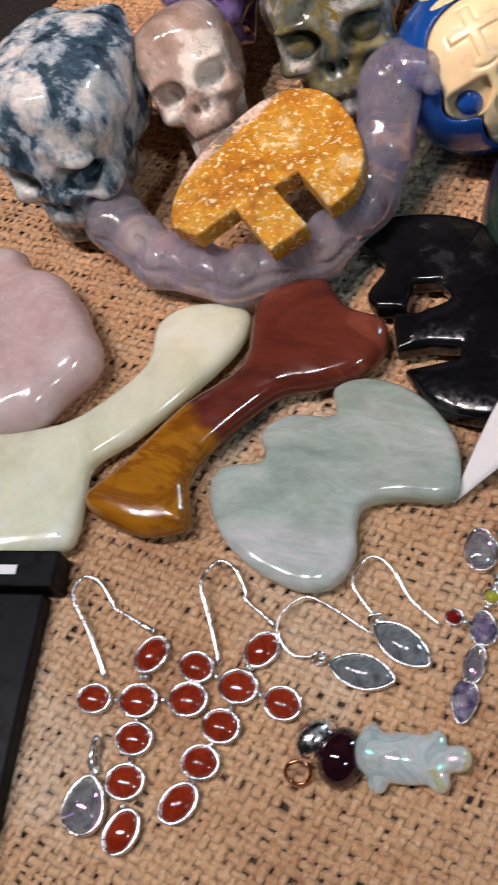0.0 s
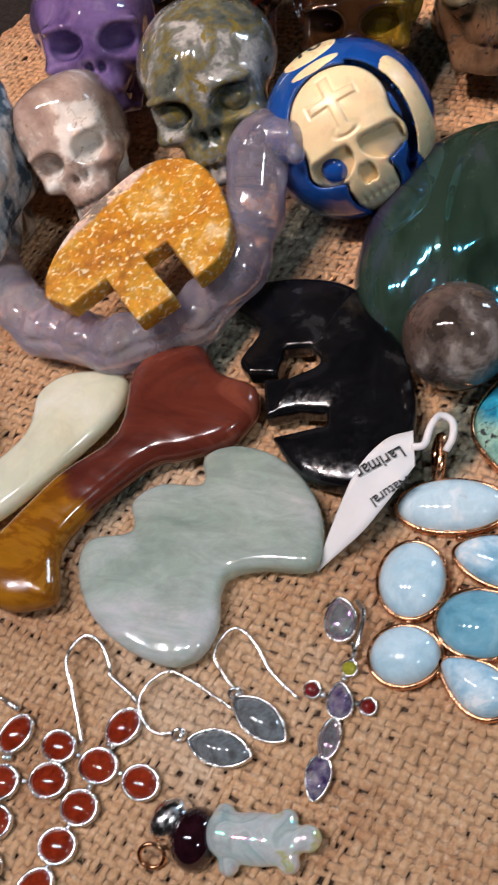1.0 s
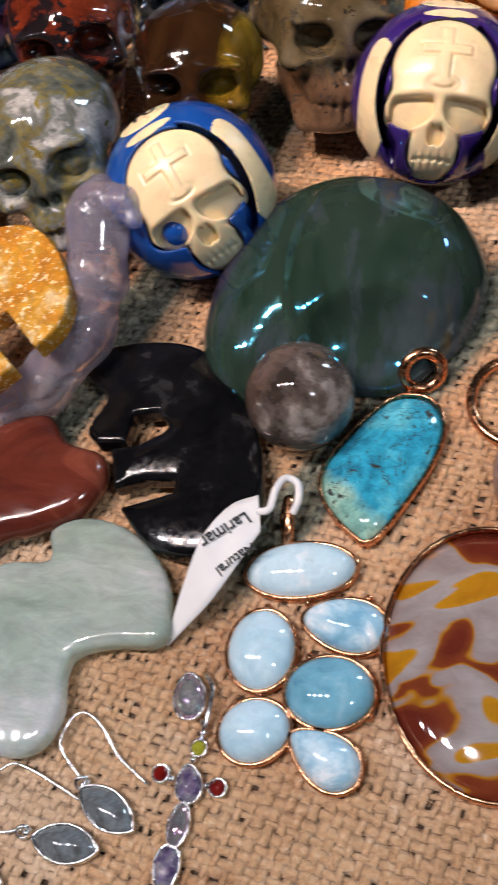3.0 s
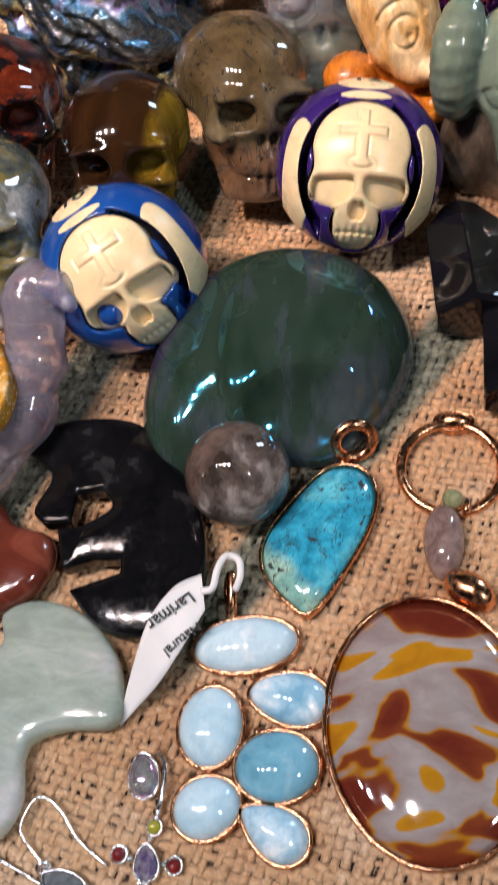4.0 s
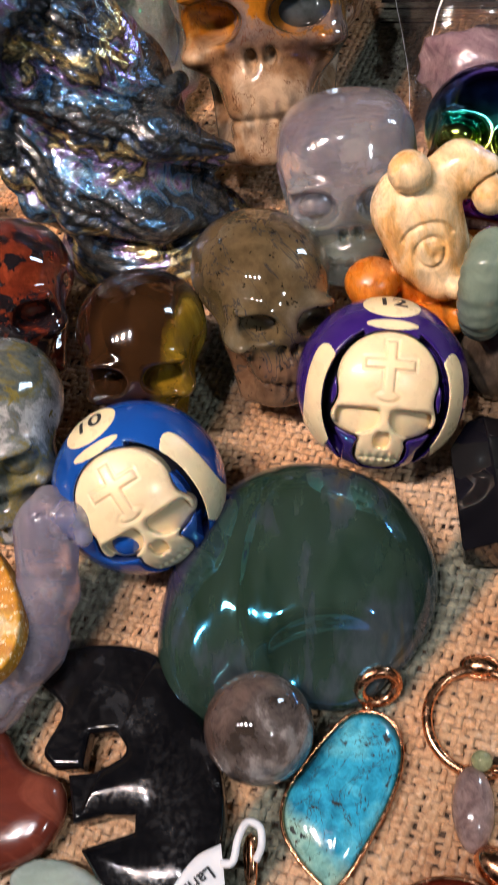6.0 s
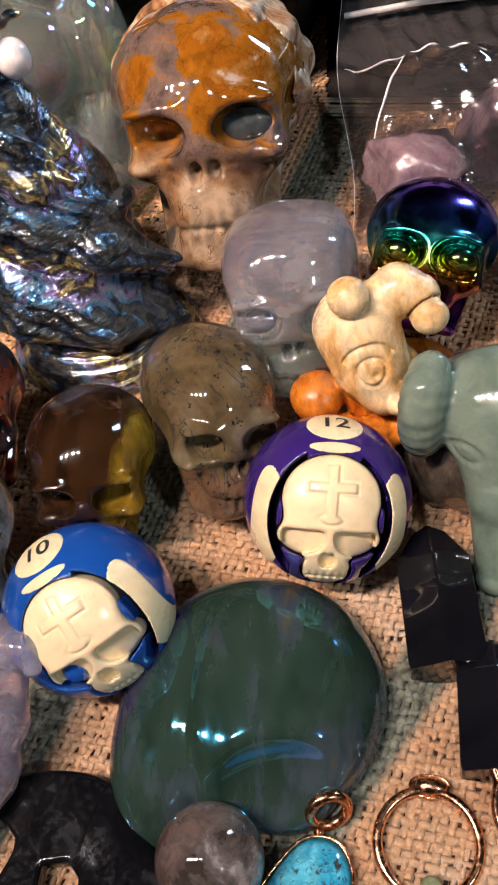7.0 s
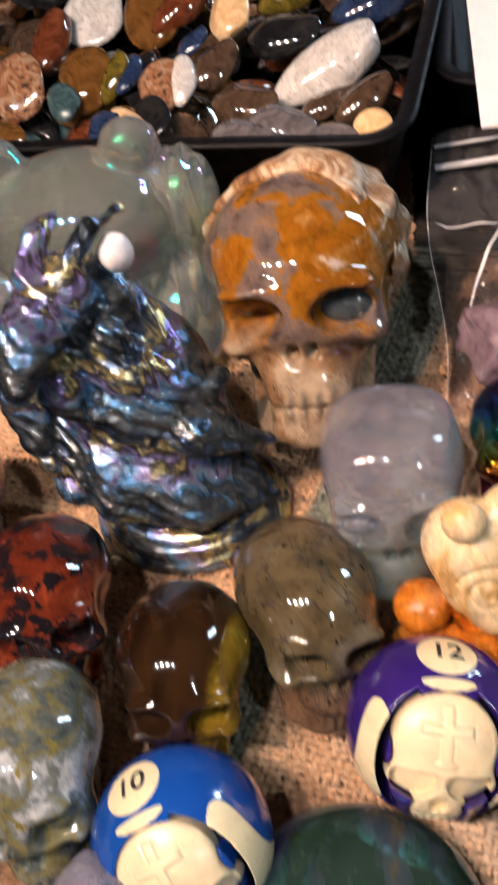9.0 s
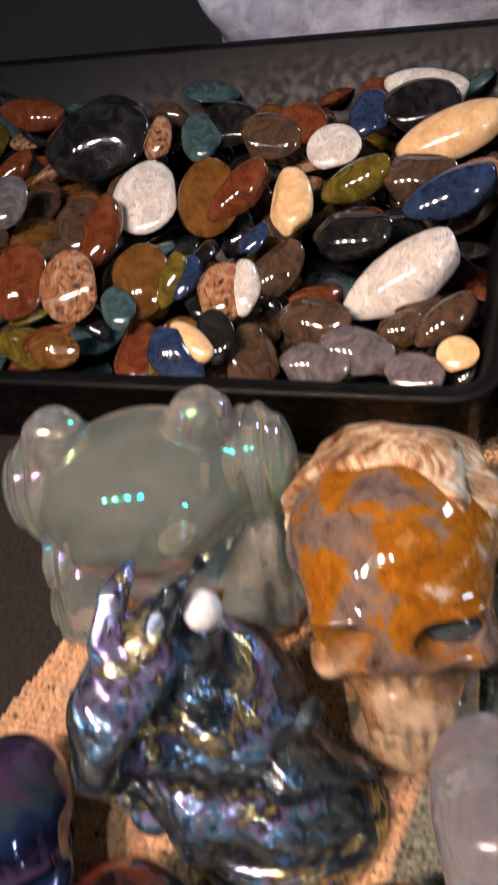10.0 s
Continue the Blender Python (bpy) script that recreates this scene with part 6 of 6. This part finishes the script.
def bag_point(u, v, top):
    edge = min(u, 1 - u, v * 1.2, 0.25) * 4
    swell = max(0.0, math.sin(math.pi * min(1, v / 0.62))) * min(1, edge)
    z = 0.003 + 0.028 * v ** 1.6
    if top:
        z += 0.0006 + 0.042 * swell ** 0.8 + 0.0018 * math.sin(u * 21 + 6 * math.sin(v * 9)) * math.sin(v * 17 + u * 4) + 0.0012 * math.sin(u * 60 + v * 30) * edge
        for (ua, va), (ub, vb), tall in FOLDS:
            t = min(1, max(0, ((u - ua) * (ub - ua) + (v - va) * (vb - va)) / ((ub - ua) ** 2 + (vb - va) ** 2)))
            away = math.hypot(u - ua - t * (ub - ua), v - va - t * (vb - va))
            z += tall * max(0, 1 - away / 0.05) * math.sin(math.pi * min(0.97, max(0.03, t)))
    return 0.030 + 0.125 * u + 0.003 * math.sin(v * 7), 0.527 + 0.166 * v, z


def bag_sheet(top):
    n, k = 64, 64
    V = [bag_point(i / n, j / k, top) for i in range(n + 1) for j in range(k + 1)]
    F = [[a, a + k + 1, a + k + 2, a + 1] for i in range(n) for a in range(i * (k + 1), i * (k + 1) + k)]
    return np.array(V), F


ob = thing("plastic_bag", pose(0, 0, 0), "clear zip plastic bag holding amethyst chunks", "bag")
part("front_sheet", bag_sheet(True), FILM, ob)
part("back_sheet", bag_sheet(False), FILM, ob)
# near-white for the welded seams and for highlights painted along the folds
GLINT_AND_SEAM = plain("film_glint_and_seam", (0.85, 0.85, 0.88), 0.15, 0.1, coat=1.0)
# thin pale tubes on the folds, in place of the film's glints
for (ua, va), (ub, vb), tall in FOLDS:
    run = [bag_point(ua + (ub - ua) * t, va + (vb - va) * t + 0.02 * math.sin(3.1 * t), True) for t in np.linspace(0.04, 0.96, 16)]
    part("fold_glint", tube(np.array(run) + [0, 0, 0.0004], [0.0001 + 0.0006 * math.sin(math.pi * t) for t in np.linspace(0.04, 0.96, 16)], 6), GLINT_AND_SEAM, ob, "painted highlight along a fold of the film")
for u in (0.0, 1.0):
    part("side_seam", tube([bag_point(u, t, True) for t in np.linspace(0, 1, 24)], 0.0002, 6), GLINT_AND_SEAM, ob, "welded side seam")
ZIP = plain("milky_plastic", (0.55, 0.58, 0.62), 0.25, 0.1)
part("zip_strip", tube([(0.032, 0.6655, 0.0305), (0.07, 0.6668, 0.0318), (0.11, 0.6662, 0.0313), (0.155, 0.6645, 0.0303)], 0.0016, 8), ZIP, ob, "milky white zip strip")
part("zip_strip", tube([(0.032, 0.6800, 0.0325), (0.07, 0.6812, 0.0338), (0.11, 0.6806, 0.0333), (0.155, 0.6790, 0.0323)], 0.0009, 8), ZIP, ob, "milky white zip strip")

# ---- trays ----
TRAY = Matrix.Translation((0.017, 0.634, 0)) @ pose(0, 0, 0, 0, 0, -9)


def tray_mesh(w, d, h, wall=0.004, flare=0.010, r=0.02):
    """An open tray with rounded corners, flared walls and a rolled rim; its near right corner at the origin."""
    def loop(grow, z):
        pts = []
        for cx, cy, a0 in ((-r, d - r, 0), (-w + r, d - r, 90), (-w + r, r, 180), (-r, r, 270)):
            for k in range(7):
                a = radians(a0 + 15 * k)
                pts.append((cx + (r + grow) * math.cos(a), cy + (r + grow) * math.sin(a), z))
        return pts
    rows = [loop(-flare, 0.0), loop(0, h - 0.003), loop(0.004, h - 0.002), loop(0.005, h), loop(0.003, h + 0.001), loop(-wall, h), loop(-wall - flare, wall)]
    n = len(rows[0])
    V = [p for row in rows for p in row]
    F = [[a * n + i, a * n + (i + 1) % n, (a + 1) * n + (i + 1) % n, (a + 1) * n + i] for a in range(len(rows) - 1) for i in range(n)]
    F += [list(range(n))[::-1], [6 * n + i for i in range(n)]]
    return np.array(V), F


solid("stone_tray", tray_mesh(0.40, 0.285, 0.072, flare=0.016), BLACK_PLASTIC, TRAY, "black plastic tray full of mixed tumbled stones", "tray", "black trays")
solid("stone_tray", tray_mesh(0.26, 0.285, 0.060), BLACK_PLASTIC, Matrix.Translation((0.296, 0.676, 0)) @ pose(0, 0, 0, 0, 0, -4), "black plastic tray with bagged stones and a white card", "tray", "black trays")

PALETTE = {
    "white": stone("white_agate", [(0.3, (0.50, 0.48, 0.44)), (0.7, (0.74, 0.72, 0.68))], 60, 1.0, rough=0.1, veins=((0.35, 0.33, 0.30), 60, 0.02), mottle=0.15, coat=0.8),
    "cream": stone("cream_jasper", [(0.3, (0.62, 0.38, 0.17)), (0.7, (0.78, 0.58, 0.34))], 60, 1.0, rough=0.15, mottle=0.15, coat=0.8),
    "rust": stone("rust_jasper", [(0.3, (0.081, 0.019, 0.007)), (0.7, (0.174, 0.053, 0.022))], 70, 1.2, rough=0.07, mottle=0.15, coat=0.8),
    "amber": stone("amber_agate", [(0.3, (0.112, 0.046, 0.009)), (0.7, (0.211, 0.099, 0.028))], 50, 1.2, rough=0.07, trans=0.2, mottle=0.15, coat=0.8),
    "brown": stone("brown_agate", [(0.3, (0.037, 0.022, 0.014)), (0.7, (0.099, 0.062, 0.040))], 60, 1.4, rough=0.07, mottle=0.15, coat=0.8),
    "black": stone("black_agate", [(0.35, (0.005, 0.005, 0.006)), (0.75, (0.028, 0.028, 0.028))], 90, 1.4, rough=0.08, mottle=0.15, coat=0.8),
    "blue": stone("lapis", [(0.3, (0.010, 0.018, 0.045)), (0.7, (0.028, 0.050, 0.115))], 90, 1.4, rough=0.08, spots=((0.186, 0.161, 0.087), 220, 0.68), mottle=0.15, coat=0.8),
    "grey": stone("grey_agate", [(0.3, (0.062, 0.056, 0.059)), (0.7, (0.161, 0.149, 0.155))], 60, 1.2, rough=0.08, mottle=0.15, coat=0.8),
    "green": stone("yellow_green_jasper", [(0.3, (0.050, 0.043, 0.007)), (0.7, (0.174, 0.124, 0.019))], 60, 1.2, rough=0.08, mottle=0.15, coat=0.8),
    "teal": stone("teal_agate", [(0.3, (0.019, 0.043, 0.050)), (0.7, (0.062, 0.112, 0.118))], 60, 1.2, rough=0.08, mottle=0.15, coat=0.8),
    "mixed": stone("patched_jasper", [(0.35, (0.031, 0.025, 0.025)), (0.47, (0.279, 0.124, 0.056)), (0.6, (0.372, 0.248, 0.161)), (0.7, (0.155, 0.149, 0.149))], 70, 1.8, rough=0.09, mottle=0.15, coat=0.8),
}
WORDS = {"white": "white veined", "cream": "creamy orange", "rust": "rust-red", "amber": "amber-brown", "brown": "dark brown", "black": "black speckled", "blue": "deep blue", "grey": "grey", "green": "yellow-green", "teal": "dark teal", "mixed": "patchy orange and grey"}


def tumbled(seed, shape):
    """A tumbled pebble: a squashed ball with a few soft flats."""
    g = np.random.default_rng(seed)
    ns = g.normal(size=(7, 3))
    ns /= np.linalg.norm(ns, axis=1)[:, None]
    cut = g.uniform(0.66, 0.88, 7)
    V, F = bead((0, 0, 0), 1.0, 28, 18)
    r = np.ones(len(V))
    for n, c in zip(ns, cut):
        h = V @ n
        lim = c / np.maximum(h, 1e-6)
        r = np.where(h > 0.05, smin(r, np.minimum(lim, 5.0), 0.12), r)
    V = V * r[:, None]
    V[:, 2] = np.sign(V[:, 2]) * np.abs(V[:, 2]) ** 1.25
    return V * Pn(shape), F


forms = [tumbled(s, sh) for s, sh in enumerate(((1, 0.72, 0.30), (1, 0.58, 0.26), (1, 0.85, 0.32), (1, 0.46, 0.30), (1, 0.9, 0.22), (1, 0.66, 0.42)))]
meshes = {}


def pebble(kind, form, x, y, z, size, rx, ry, rz):
    key = (kind, form)
    if key not in meshes:
        meshes[key] = mesh_of("pebble", forms[form][0] * 0.03, forms[form][1])
        meshes[key].materials.append(PALETTE[kind])
    ob = new("tumbled_stone", meshes[key])
    ob.matrix_world = TRAY @ pose(x, y + 0.022, z, rx, ry, 0) @ pose(0, 0, 0, 0, 0, rz) @ Matrix.Scale(size * 0.9 / 0.03, 4)
    return tagged(ob, "polished %s tumbled stone in the black tray" % WORDS[kind], "tumbled stone", "stones in the tray")


rng = random.Random(5)
# the stones that lie on top and show whole: kind, form, place in the tray and size in millimetres, turn
FRONT = (("grey", 1, -70, 20, 51, 24, -2), ("grey", 1, -88, 10, 51, 22, 8), ("blue", 1, -160, 13, 51, 24, -37), ("cream", 3, -153, 21, 52, 19, -37), ("amber", 1, -231, 15, 51, 20, -2), ("black", 0, -141, 25, 52, 17, 108),
         ("cream", 4, -21, 19, 51, 11, -2), ("brown", 3, -28, 39, 52, 23, 43), ("grey", 0, -40, 7, 50, 17, -2), ("teal", 0, -201, 43, 53, 15, 128), ("brown", 1, -94, 38, 52, 25, -2), ("brown", 1, -51, 34, 52, 15, 28))
MIDDLE = (("white", 3, -52, 66, 54, 41, 33), ("blue", 3, -167, 65, 55, 17, 78), ("mixed", 2, -146, 55, 53, 20, 88), ("mixed", 4, -236, 59, 54, 23, 88), ("rust", 2, -272, 63, 54, 26, 88), ("amber", 2, -195, 63, 54, 24, 88),
          ("white", 3, -133, 59, 54, 20, 98), ("brown", 1, -120, 71, 54, 23, 58), ("green", 3, -175, 63, 55, 20, 73), ("black", 1, -85, 97, 56, 28, 8), ("blue", 1, -137, 92, 57, 14, 48), ("rust", 3, -231, 101, 56, 30, 83))
BEHIND = (("white", 4, -212, 131, 57, 27, 88), ("cream", 1, -121, 119, 59, 25, 98), ("brown", 1, -56, 141, 58, 27, 8), ("blue", 3, -35, 126, 57, 33, 26), ("green", 3, -87, 138, 58, 27, 23), ("amber", 4, -172, 129, 57, 26, 88),
          ("rust", 3, -154, 132, 58, 29, 53), ("grey", 2, -308, 130, 57, 21, 88), ("white", 4, -106, 168, 59, 18, -2), ("cream", 3, -40, 174, 60, 39, 18), ("black", 2, -265, 189, 59, 40, 18))
REAR = (("teal", 0, -192, 183, 59, 20, 118), ("mixed", 1, -221, 183, 59, 18, 88), ("black", 0, -177, 195, 60, 24, -2), ("rust", 4, -130, 190, 60, 18, -2), ("blue", 0, -90, 197, 60, 19, 88), ("brown", 0, -148, 182, 59, 23, -2),
        ("rust", 3, -324, 218, 60, 30, -2), ("black", 0, -62, 202, 61, 27, 8), ("white", 3, -59, 217, 61, 31, -2))
for row in (FRONT, MIDDLE, BEHIND, REAR):
    for kind, form, x, y, z, size, rz in row:
        pebble(kind, form, x / 1000, y / 1000, z / 1000, size / 1000, rng.uniform(22, 36), rng.uniform(-8, 8), rz)
kinds = ["brown", "black", "rust", "amber", "grey", "black", "brown", "teal", "amber", "mixed", "rust", "brown", "black", "green"]
for layer, z in ((0, 0.018), (1, 0.034), (2, 0.044)):
    for i in range(11):
        for j in range(8):
            if rng.random() < 0.12 or (layer == 2 and rng.random() < 0.65):
                continue
            pebble(rng.choice(kinds), rng.randrange(6), -0.028 - 0.034 * i + rng.uniform(-0.010, 0.010), 0.028 + 0.033 * j + rng.uniform(-0.008, 0.008), z + rng.uniform(-0.003, 0.004),
                   rng.uniform(0.018, 0.026), rng.uniform(-30, 40), rng.uniform(-30, 30), rng.uniform(0, 180))

# white crate of quartz behind the tray, bag and card in the second tray
MILKY = stone("milky_quartz", [(0.3, (0.42, 0.42, 0.52)), (0.6, (0.62, 0.62, 0.72)), (0.8, (0.80, 0.80, 0.86))], 12, 1.0, rough=0.15, sss=0.2, bump=0.3)


def quartz(P):
    d = smax(smax(np.abs(P[:, 0]) - 0.20, np.abs(P[:, 1]) - 0.06, 0.03), np.abs(P[:, 2]) - 0.08, 0.03)
    d = d + 0.006 * np.sin(P[:, 0] * 34 + 2 * np.sin(P[:, 2] * 30)) * np.sin(P[:, 2] * 41 + 1) + 0.003 * np.sin(P[:, 0] * 110 + P[:, 2] * 70) * np.sin(P[:, 1] * 90 + P[:, 0] * 40)
    return smax(d, -P[:, 2] - 0.078, 0.002)


solid("quartz_block", nets(quartz, (-0.23, -0.09, -0.09), (0.23, 0.09, 0.10), 0.006), MILKY, pose(0.045, 1.045, 0.078, 0, 0, -7), "large milky white quartz block behind the tray", "raw stone")
solid("display_card", box(0.053, 0.649, 0.0615, 0.150, 0.775, 0.0627, 0.0002), PAPER, Matrix(), "white display card lying across the tray rim", "card")
solid("glass_bead", bead((0, 0, 0), 0.011, 28, 18), JET, pose(0.089, 0.667, 0.0735), "round black glass bead on the white card", "bead")
solid("plastic_sleeve", joined([(V + [0.060, 0.165, 0.006], F) for V, F in (bag_sheet(True),)]), FILM, Matrix(), "clear plastic sleeve in the second tray", "bag")
